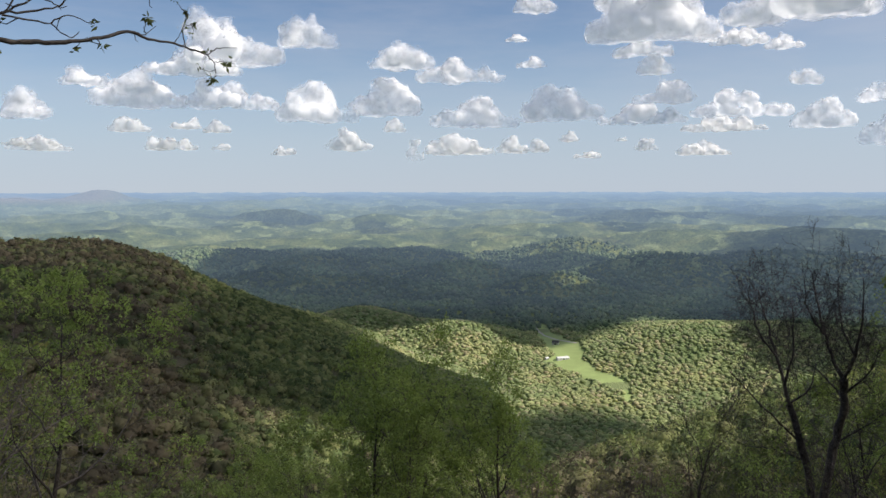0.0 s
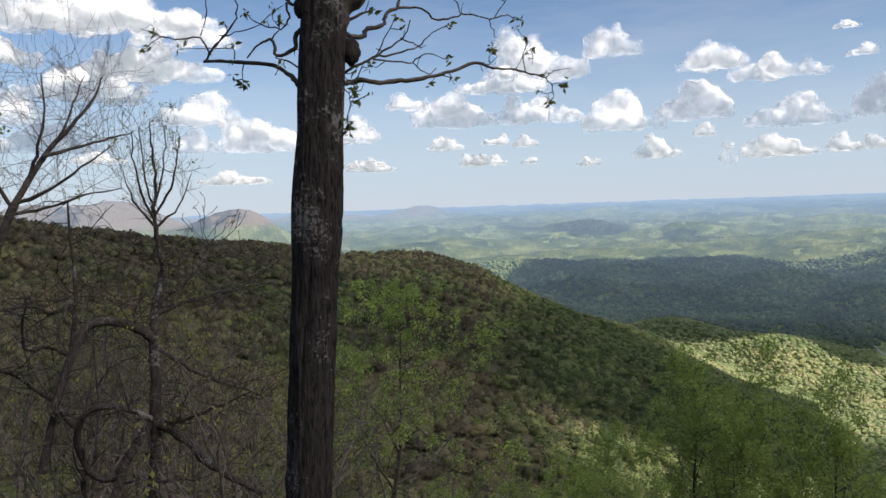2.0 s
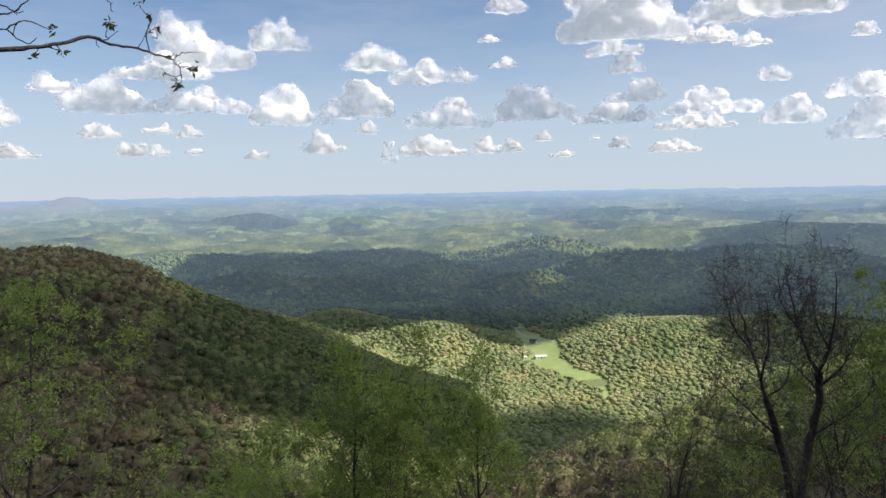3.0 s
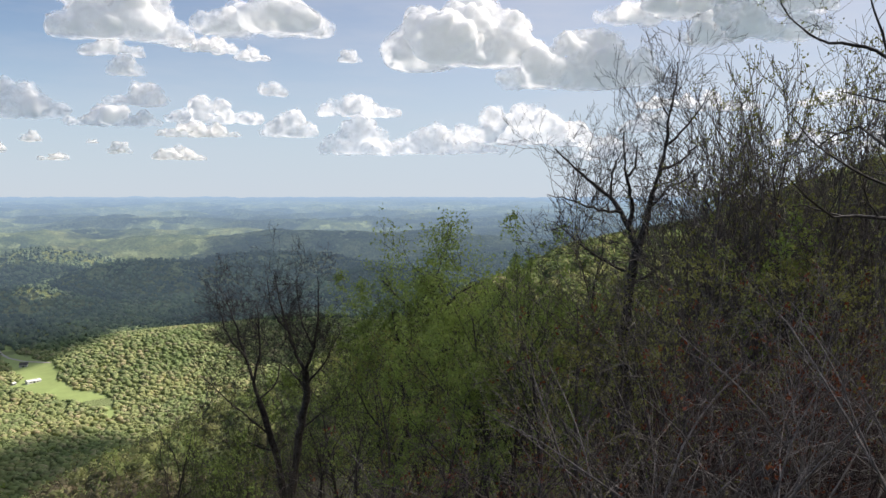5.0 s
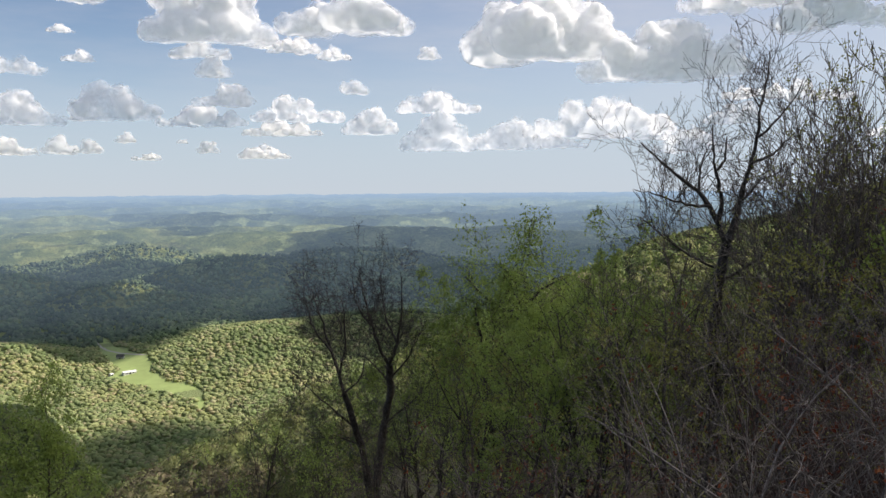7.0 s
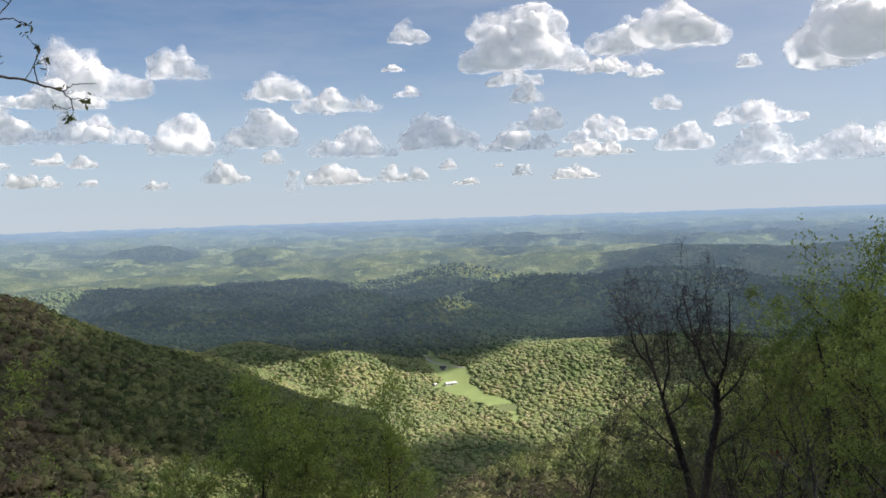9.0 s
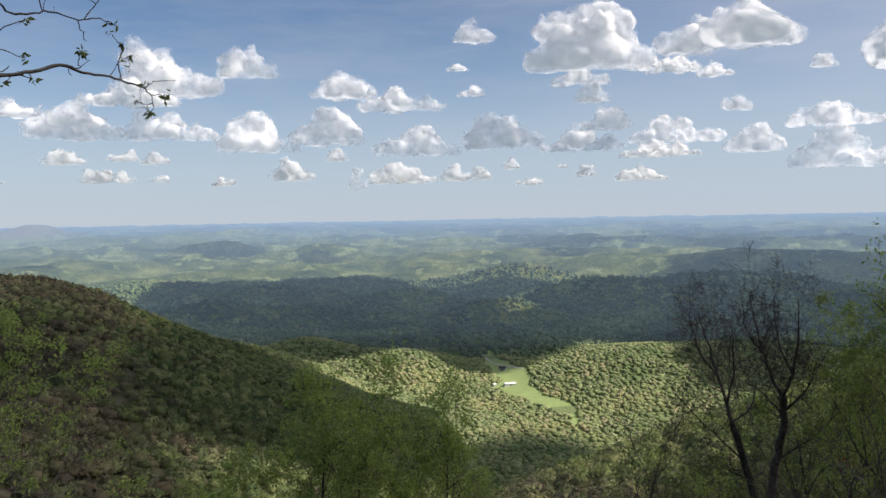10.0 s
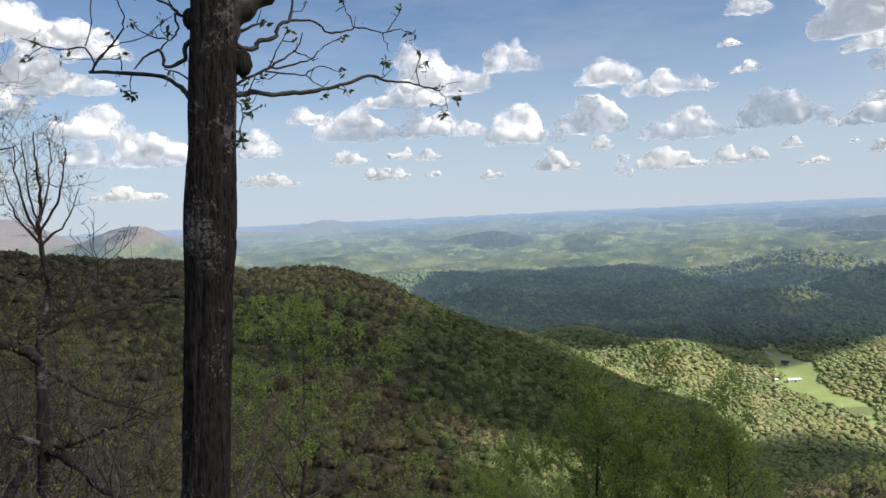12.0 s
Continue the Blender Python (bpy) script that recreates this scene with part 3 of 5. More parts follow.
def billow():
    """Close each heap into one skin and roughen it into billows."""
    graph = bpy.context.evaluated_depsgraph_get()
    for ob, cell, height, mid in CLOUDS:
        me = bpy.data.meshes.new_from_object(ob.evaluated_get(graph))
        ob.modifiers.clear()
        n = len(me.vertices)
        co, nor = np.zeros(n * 3, np.float32), np.zeros(n * 3, np.float32)
        me.vertices.foreach_get("co", co)
        me.vertices.foreach_get("normal", nor)
        co, nor = co.reshape(-1, 3), nor.reshape(-1, 3).copy()
        k1, k2 = 1 / (cell * 7), 1 / (cell * 3.2)
        d = np.array([abs(noise.noise(Vector(p) * k1)) * 2.8 + abs(noise.noise(Vector(p) * k2)) * 1.9 + noise.fractal(Vector(p) * k2, 0.9, 2.0, 4) * 0.5 for p in co]) - 1.1
        calm = 0.35 + 0.65 * smooth01((co[:, 2] - mid + height * 0.42) / (height * 0.2))
        co = co + nor * (d * cell * calm)[:, None]
        me.vertices.foreach_set("co", co.astype(np.float32).ravel())
        me.update()
        me.vertices.foreach_get("normal", nor.reshape(-1))
        way = co - np.array([0, 0, EYE])
        way /= np.linalg.norm(way, axis=1)[:, None]
        # how much light gets through: the less vapour lies on the line from the overlook, the clearer it is there
        whole = BVHTree.FromPolygons([Vector(p) for p in co], [tuple(f.vertices) for f in me.polygons])
        fringe = np.zeros(len(co))
        for n in range(len(co)):
            w, p = Vector(way[n]), Vector(co[n])
            at, deep, gone = p - w * 1500, 0.0, 0.0
            for step in range(10):
                place, normal, _, length = whole.ray_cast(at, w)
                if place is None:
                    break
                if normal.dot(w) > 0:
                    deep += length
                at = place + w * 0.05
            thick = (90.0 if cell > 30 else min(height * 0.6, 160.0)) * (1 + 0.8 * noise.fractal(p * k1, 0.8, 2.0, 3))
            fringe[n] = math.exp(-deep / max(thick, cell))
        # the vapour drifts: even the clearness out over its neighbours
        ends = np.zeros(len(me.edges) * 2, np.int32)
        me.edges.foreach_get("vertices", ends)
        ends = ends.reshape(-1, 2)
        near = np.maximum(np.bincount(ends.ravel(), minlength=len(co)), 1)
        for again in range(3):
            total = np.bincount(ends[:, 0], fringe[ends[:, 1]], len(co)) + np.bincount(ends[:, 1], fringe[ends[:, 0]], len(co))
            fringe = np.where(fringe > 0.93, fringe, 0.35 * fringe + 0.65 * total / near)
        att = me.attributes.new("fringe", "FLOAT", "POINT")
        att.data.foreach_set("value", fringe.astype(np.float32))
        me.polygons.foreach_set("use_smooth", np.ones(len(me.polygons), bool))
        # vapour has no hard skin: light wraps round its billows
        soft = nor.astype(float)
        for again in range(0 if cell > 30 else 5):
            soft = np.stack([np.bincount(ends[:, 0], soft[ends[:, 1], c], len(co)) + np.bincount(ends[:, 1], soft[ends[:, 0], c], len(co)) for c in range(3)], 1) / near[:, None] * 0.6 + soft * 0.4
        soft = soft / np.maximum(np.linalg.norm(soft, axis=1), 1e-6)[:, None] * 0.6 + nor * 0.4
        me.normals_split_custom_set_from_vertices((soft / np.maximum(np.linalg.norm(soft, axis=1), 1e-6)[:, None]).tolist())
        ob.data = me


SKY = {  # bearing, elevation, width and height in degrees, row by row
    "ahead": [(16.8, 8.5, 6.4, 2.0), (14.4, 10.0, 6.9, 3.5), (9.3, 10.8, 3.6, 2.7), (23.3, 7.2, 3.3, 1.4), (20.0, 6.6, 6.2, 2.6), (14.4, 6.5, 5.7, 2.3), (2.6, 9.5, 4.3, 2.7), (4.0, 6.8, 4.7, 3.5), (8.7, 6.1, 5.5, 3.0), (-1.0, 8.4, 5.8, 2.3), (-2.1, 5.4, 6.0, 2.3), (-6.1, 8.7, 2.0, 1.0), (-5.1, 10.2, 1.8, 0.6), (-6.4, 12.7, 2.6, 1.9), (26.9, 5.5, 2.4, 2.1)],
    "low": [(20.7, 4.3, 2.5, 1.2), (17.2, 4.4, 2.2, 0.9), (15.2, 4.2, 1.8, 0.9), (15.1, 2.9, 1.2, 0.7), (18.2, 3.1, 3.4, 1.1), (10.9, 2.6, 1.9, 0.7), (6.5, 3.4, 3.5, 1.5), (3.3, 4.4, 1.7, 1.0), (2.0, 2.8, 1.1, 1.9), (-1.1, 3.1, 4.7, 1.5), (-4.8, 3.1, 2.0, 1.3), (-6.6, 3.1, 1.3, 1.2), (-8.7, 3.6, 1.5, 0.8), (-9.9, 2.4, 2.1, 0.7), (-12.2, 3.4, 1.0, 0.5), (-13.8, 3.0, 1.6, 0.9), (-17.5, 2.7, 3.5, 1.0), (27.3, 3.0, 1.9, 0.7)],
    "right": [(-8.2, 6.1, 5.0, 2.9), (-6.2, 5.1, 1.5, 1.1), (-13.5, 5.2, 6.1, 1.7), (-14.4, 12.2, 7.1, 5.1), (-13.5, 9.5, 3.9, 1.6), (-14.4, 8.4, 2.0, 1.7), (-14.9, 6.6, 3.4, 1.9), (-19.7, 5.6, 6.1, 1.9), (-18.7, 4.3, 5.3, 1.1), (-23.7, 7.3, 1.8, 1.5), (-24.5, 5.0, 3.4, 2.3), (-19.9, 9.7, 4.2, 1.0)],
    "far right": [(-23.2, 12.4, 8.8, 4.0), (-19.5, 9.9, 4.0, 0.9), (-22.3, 9.3, 2.3, 1.0), (-28.8, 9.4, 1.5, 1.1), (-36.8, 11.6, 10.4, 5.9), (-44.4, 9.8, 10.5, 5.1), (-53.1, 12.9, 15.0, 3.1), (-55.7, 11.3, 9.2, 3.1), (-29.3, 6.3, 5.8, 2.1), (-29.6, 4.1, 5.2, 2.7), (-40.1, 5.1, 10.0, 3.2), (-34.0, 4.1, 4.3, 2.7), (-37.3, 3.4, 4.6, 1.2), (-44.3, 4.2, 3.3, 1.9)],
    "left": [(37.8, 7.0, 4.9, 2.6), (34.9, 5.5, 9.5, 2.9), (41.9, 7.8, 2.4, 1.5), (26.7, 5.3, 2.4, 1.9), (42.3, 13.3, 12.7, 3.4), (48.4, 13.6, 10.7, 3.9), (40.6, 10.0, 9.8, 2.7), (35.2, 2.3, 4.9, 1.0), (26.0, 2.9, 3.7, 1.0), (48.6, 7.2, 3.5, 2.8), (46.6, 5.2, 6.0, 2.3), (43.9, 3.9, 3.7, 1.1)],
}
rng = np.random.RandomState(11)
SKY["bank"] = [(-46 - 3.0 * k + rng.uniform(-1, 1), rng.uniform(3.2, 6.8), rng.uniform(3.5, 6.5), rng.uniform(1.0, 2.2)) for k in range(7)]
for row in SKY.values():
    for az, el, wide, tall in row:
        dist = 4450 - 30 * el + rng.uniform(-120, 120) if el > 4.6 else rng.uniform(3000, 3300)
        dist = 4650 if az < -26 and el < 6.6 else dist
        size = dist * math.radians(1)
        cloud(rng, bearing(az, dist, EYE + dist * math.tan(radians(el))), wide * size * 1.12, tall * size * 1.14, wide * size * 0.5,
              "white cumulus cloud with a grey flat base" if tall > 1.3 else "small white puff of low cloud", 0, HAZY_CLOUD if el < 4.6 else CLOUD, 6.5 if tall < 1.3 else 10.0 if tall < 2.5 else 12.5)
# the same sky goes on overhead: unseen clouds placed to shade the near slopes and the belt of woods beyond the meadows
for gx, gy, wide, deep in ((-640, 200, 800, 820), (-480, 800, 860, 800), (60, -230, 900, 560), (150, 640, 700, 400), (660, 240, 380, 420), (-250, 2120, 1350, 1130), (130, 1570, 190, 280), (830, 1850, 1100, 1250), (1300, 2050, 1200, 1700), (1900, 1900, 1200, 1600), (-1100, 900, 700, 900),
                            (-800, 3560, 1000, 90), (700, 3580, 800, 90), (-350, 2830, 700, 60)):
    up = 1500.0 - (VALLEY if gy > 1500 else VALLEY / 3)
    c = np.array([gx, gy, 0]) + np.array(SUN_WAY) * (up / SUN_WAY.z)
    c[2] = EYE + 1500
    cloud(rng, c, wide, 380 if gy < 1500 else 260 if gy > 2500 or wide < 300 else 480, deep, "unseen broad grey-bottomed cumulus cloud overhead", 200 if deep > 300 else 104, THIN_CLOUD if gy < 0 else BROKEN_CLOUD if gy < 1500 and (gx < 0 or gy < 400) else CLOUD, 34.0)
# more of the broken sheet over the left-hand ridge
rng = np.random.RandomState(5)
for az, el, wide, tall in ((44.5, 8.6, 9.0, 2.6), (50.0, 10.6, 8.0, 3.0), (38.0, 11.8, 8.0, 2.4)):
    size = 4200 * math.radians(1)
    cloud(rng, bearing(az, 4200, EYE + 4200 * math.tan(radians(el))), wide * size, tall * size, wide * size * 0.5, "white cumulus cloud with a grey flat base", 0, CLOUD, 12.5)
billow()


# ---- woods on the far slopes ----
DOMES = []
for level in (2, 1):
    bm = bmesh.new()
    bmesh.ops.create_icosphere(bm, subdivisions=level, radius=1.0)
    bmesh.ops.delete(bm, geom=[v for v in bm.verts if v.co.z < -0.5], context="VERTS")
    bm.verts.index_update()
    DOMES.append((np.array([v.co for v in bm.verts]), np.array([[v.index for v in f.verts] for f in bm.faces])))
    bm.free()


def crowns(name, spots, clumps, label, mat=None, grain=1.0, body=0.85, shape=0, low=1.0):
    """Many small tree crowns in one mesh: each a dome of loose leaf clumps."""
    rng = np.random.RandomState(len(spots))
    n = len(spots)
    size = spots[:, 3][:, None, None]
    d = rng.normal(size=(n, clumps, 3))
    d[..., 2] = np.abs(d[..., 2]) * 1.1 - 0.25
    d /= np.linalg.norm(d, axis=2, keepdims=True)
    c = spots[:, None, :3] + d * size * rng.uniform(0.55, 1.12, (n, clumps, 1)) * np.array([1, 1, 0.95 * low]) + np.array([0, 0, 0.35 * low]) * size
    face = d + rng.normal(size=d.shape) * 0.45
    face /= np.linalg.norm(face, axis=2, keepdims=True)
    a = np.cross(face, rng.normal(size=d.shape))
    a /= np.linalg.norm(a, axis=2, keepdims=True)
    b = np.cross(face, a)
    s = size * grain * rng.uniform(0.32, 0.58, (n, clumps, 1))
    k = rng.uniform(0.6, 1.25, (3, n, clumps, 1))
    v = np.stack([c + a * s * k[0], c - (a * 0.5 - b * 0.87) * s * k[1], c - (a * 0.5 + b * 0.87) * s * k[2]], 2).reshape(-1, 3)
    # the body of each crown: a lumpy dome
    dome, skin = DOMES[shape]
    lump = 1 + 0.16 * rng.normal(size=(n, len(dome), 1))
    core = spots[:, None, :3] + dome[None] * size * lump * np.array([1.0, 1.0, low]) * body + np.array([0, 0, 0.3]) * size
    f = (skin[None] + (np.arange(n) * len(dome))[:, None, None]).reshape(-1, 3)
    loose = np.arange(n * clumps * 3).reshape(-1, 3) + n * len(dome)
    me = mesh_of(name, np.concatenate([core.reshape(-1, 3), v]), np.concatenate([f, loose]), mat or CANOPY)
    soft = d + 0.2 * face
    soft /= np.linalg.norm(soft, axis=2, keepdims=True)
    round_ = dome[None] + rng.normal(size=(n, len(dome), 3)) * 0.16
    round_ /= np.linalg.norm(round_, axis=2, keepdims=True)
    me.normals_split_custom_set_from_vertices(np.concatenate([round_.reshape(-1, 3), np.repeat(soft.reshape(-1, 3), 3, axis=0)]))
    tone = me.attributes.new("tone", "FLOAT", "POINT")
    shade = rng.uniform(0, 1, n)
    tone.data.foreach_set("value", np.concatenate([np.repeat(shade, len(dome)), np.repeat(shade, clumps * 3)]).astype(np.float32))
    return tagged(new(name, me), label, "trees", "", "stuff")


def in_meadow(az, r):
    """The open fields along the valley road."""
    mid = -8.6 - 4.2 * smooth01((1300 - r) / 190) + 1.7 * smooth01((r - 1300) / 260)
    wide = 0.95 * (1 - smooth01((r - 1450) / 120)) * smooth01((r - 1110) / 80) + 0.2 + 0.9 * fbm(az * 1.7, r / 38, 3)
    return (np.abs(az - mid) < wide) & (r > 1080) & (r < 1640)


def wood_edge(az):
    """Where the sunlit valley woods give way to the far belt, cloud shade in its colour."""
    return 1560 + 240 * fbm(az / 5.0, az * 0 + 4.2, 4)


def scatter(rng, az0, az1, r0, r1, spacing, size, side=0):
    """Crowns over a stretch of land, left out where a nearer slope hides them."""
    count = int(math.radians(az1 - az0) * (r1 * r1 - r0 * r0) / 2 / spacing ** 2)
    az = rng.uniform(az0, az1, count)
    r = np.sqrt(rng.uniform(r0 * r0, r1 * r1, count))
    z = land(az, r)
    el = np.degrees(np.arctan2(z - EYE + 3 * size, r))
    gaz, gr = np.arange(az0 - 1, az1 + 1, 0.5), np.geomspace(15, r1, 160)
    A, R = np.meshgrid(gaz, gr, indexing="ij")
    top = np.maximum.accumulate(np.degrees(np.arctan2(land(A, R) - EYE, R)), axis=1)
    i = np.clip(np.round((az - gaz[0]) / 0.5).astype(int), 0, len(gaz) - 1)
    j = np.clip(np.searchsorted(gr, r * 0.985) - 1, 0, len(gr) - 1)
    keep = (el > top[i, j] - 0.1) & ~in_meadow(az, r)
    if side:
        keep &= (wood_edge(az) + rng.normal(size=len(az)) * 14 - r) * side > 0
    az, r, z = az[keep], r[keep], z[keep]
    x, y = -np.sin(np.radians(az)) * r, np.cos(np.radians(az)) * r
    s = size * rng.uniform(0.6, 1.35, len(az))
    return np.stack([x, y, z + s * 0.1, s], 1)


rng = np.random.RandomState(3)
crowns("hillside_forest", scatter(rng, 0, 58, 480, 1200, 5.4, 3.2), 16, "brown and green spring forest covering the shaded hillside", grain=0.75, body=0.8)
crowns("ravine_forest", scatter(rng, 0, 58, 140, 480, 4.8, 3.0), 52, "spring hardwood forest in the shaded ravine", grain=0.42, body=0.62)
crowns("spur_forest", scatter(rng, -68, 0, 260, 720, 5.2, 3.3), 26, "spring hardwood forest on the near spur", grain=0.6, body=0.7)
crowns("spur_crest_forest", scatter(rng, -68, 0, 90, 260, 4.2, 2.6), 80, "half-leafed hardwoods along the crest of the near spur", grain=0.33, body=0.55)
crowns("valley_forest", scatter(rng, -45, 14, 720, 1720, 5.0, 4.1, 1), 6, "yellow-green spring forest on the valley hills", grain=0.6, body=0.85, shape=1, low=0.72)
crowns("far_forest", scatter(rng, -45, 24, 1380, 2750, 10.5, 6.0, -1), 3, "spring forest beyond the valley, cloud shade and haze put into its colour", FAR_CANOPY, shape=1)


# ---- trees ----
def tube(points, radii, sides):
    """A tapered round limb along points."""
    p = np.asarray(points, float)
    k = len(p)
    d = np.gradient(p, axis=0)
    d /= np.linalg.norm(d, axis=1)[:, None] + 1e-9
    ref = np.array([0.31, 0.95, 0.05]) if abs(d[0][2]) > 0.6 else np.array([0.0, 0.05, 1.0])
    a = np.cross(d, ref)
    a /= np.linalg.norm(a, axis=1)[:, None] + 1e-9
    b = np.cross(d, a)
    t = np.arange(sides) / sides * 2 * np.pi
    r = np.asarray(radii, float)[:, None, None]
    v = p[:, None] + r * (np.cos(t)[None, :, None] * a[:, None] + np.sin(t)[None, :, None] * b[:, None])
    i = (np.arange(k - 1)[:, None] * sides + np.arange(sides)[None]).ravel()
    j = (np.arange(k - 1)[:, None] * sides + (np.arange(sides)[None] + 1) % sides).ravel()
    return v.reshape(-1, 3), np.stack([i, j, j + sides, i + sides], 1)


def join_tubes(name, limbs, mat):
    verts, faces, n = [], [], 0
    for pts, rad, sides, *_ in limbs:
        v, f = tube(pts, rad, sides)
        verts.append(v)
        faces.append(f + n)
        n += len(v)
    return mesh_of(name, np.concatenate(verts), np.concatenate(faces), mat)


def grow(rng, start, way, length, radius, level, spec, limbs, tips, owner=0):
    """One limb and all that branches from it."""
    last = level >= spec["levels"]
    segs = 3 if last else (9, 6, 4)[level]
    pts, p, d = [start], np.array(start, float), np.array(way, float)
    for k in range(segs):
        d = d + rng.normal(size=3) * spec["wander"][level] + np.array([0, 0, spec["lift"][level]])
        d /= np.linalg.norm(d)
        p = p + d * length / segs
        pts.append(p.copy())
    pts = np.array(pts)
    t = np.linspace(0, 1, segs + 1)
    limbs.append((pts, np.maximum(radius * (1 - spec["taper"] * t), spec["least"]), 3 if last else (7, 5, 4)[level], owner, level))
    if last:
        tips.append(pts)
        return
    kids = spec["kids"][level]
    turn = rng.uniform(0, 6.28)
    for k in range(kids):
        f = spec["bare"][level] + (1 - spec["bare"][level]) * (k + rng.uniform(0.1, 0.9)) / kids
        q = f * segs
        i = min(int(q), segs - 1)
        s = pts[i] + (pts[i + 1] - pts[i]) * (q - i)
        ax = pts[i + 1] - pts[i]
        ax /= np.linalg.norm(ax)
        turn += 2.4 + rng.uniform(-0.5, 0.5)
        side = np.cross(ax, [math.cos(turn), math.sin(turn), 0.3])
        side /= np.linalg.norm(side) + 1e-9
        ang = radians(spec["angle"][level]) * rng.uniform(0.7, 1.25)
        way2 = ax * math.cos(ang) + side * math.sin(ang)
        grow(rng, s, way2, length * spec["ratio"][level] * (1.15 - 0.6 * f) * rng.uniform(0.75, 1.2), radius * (1 - spec["taper"] * f) * spec["thin"], level + 1, spec, limbs, tips, owner if level else owner + k + 1)
    tips.append(pts[-2:])


def leaves(rng, tips, count, size, spread, mat):
    """Small folded leaves along the outer twigs."""
    pick = rng.randint(len(tips), size=count)
    c = np.zeros((count, 3))
    for n, i in enumerate(pick):
        pts = tips[i]
        f = rng.uniform(0.25, 1) * (len(pts) - 1)
        k = min(int(f), len(pts) - 2)
        c[n] = pts[k] + (pts[k + 1] - pts[k]) * (f - k)
    bunch = np.arange(count) // 6 * 6
    c = c[bunch] + (rng.normal(size=(count, 3)) * spread)[bunch] + rng.normal(size=(count, 3)) * max(size * 1.3, spread * 0.3)
    a = rng.normal(size=(count, 3))
    a[:, 2] -= 0.5
    a /= np.linalg.norm(a, axis=1)[:, None]
    b = np.cross(a, rng.normal(size=(count, 3)))
    b /= np.linalg.norm(b, axis=1)[:, None]
    nrm = np.cross(a, b)
    s = size * rng.uniform(0.55, 1.35, (count, 1))
    v = np.stack([c - a * s, c + b * s * 0.5 + nrm * s * 0.12, c + a * s, c - b * s * 0.5 + nrm * s * 0.12], 1).reshape(-1, 3)
    f = np.arange(count * 4).reshape(-1, 4)
    return mesh_of("crown", v, np.concatenate([f[:, [0, 1, 2]], f[:, [0, 2, 3]]]), mat, False)


BROAD = dict(levels=3, kids=(9, 6, 4), bare=(0.3, 0.25, 0.2), angle=(48, 42, 40), ratio=(0.5, 0.5, 0.48), wander=(0.07, 0.16, 0.2, 0.25), lift=(0.05, 0.07, 0.05, 0.03), taper=0.86, thin=0.62, least=0.006)
UPRIGHT = dict(levels=3, kids=(9, 7, 6), bare=(0.3, 0.2, 0.2), angle=(34, 34, 34), ratio=(0.55, 0.5, 0.58), wander=(0.08, 0.2, 0.24, 0.26), lift=(0.06, 0.14, 0.13, 0.1), taper=0.88, thin=0.56, least=0.0075)
SPIRE = dict(levels=2, kids=(22, 6), bare=(0.2, 0.2), angle=(52, 40), ratio=(0.26, 0.5), wander=(0.03, 0.12, 0.2), lift=(0.06, 0.1, 0.05), taper=0.9, thin=0.4, least=0.006)
SLIM = dict(levels=2, kids=(15, 9), bare=(0.25, 0.1), angle=(30, 30), ratio=(0.42, 0.5), wander=(0.04, 0.12, 0.2), lift=(0.05, 0.14, 0.14), taper=0.9, thin=0.45, least=0.005)
LIGHT = dict(levels=2, kids=(13, 8), bare=(0.25, 0.15), angle=(44, 42), ratio=(0.46, 0.45), wander=(0.07, 0.16, 0.22), lift=(0.05, 0.08, 0.06), taper=0.88, thin=0.55, least=0.008)
CROOKED = dict(levels=3, kids=(7, 6, 5), bare=(0.25, 0.2, 0.1), angle=(72, 55, 50), ratio=(0.6, 0.5, 0.5), wander=(0.1, 0.4, 0.36, 0.32), lift=(0.04, 0.0, 0.02, 0.03), taper=0.85, thin=0.62, least=0.006)
ARCH = dict(levels=2, kids=(7, 5), bare=(0.25, 0.2), angle=(38, 40), ratio=(0.5, 0.5), wander=(0.06, 0.16, 0.22), lift=(-0.07, -0.01, 0.0), taper=0.9, thin=0.5, least=0.0028)
BRUSH = dict(levels=2, kids=(8, 6), bare=(0.2, 0.15), angle=(40, 42), ratio=(0.5, 0.5), wander=(0.16, 0.26, 0.3), lift=(-0.02, 0.03, 0.02), taper=0.9, thin=0.55, least=0.004)


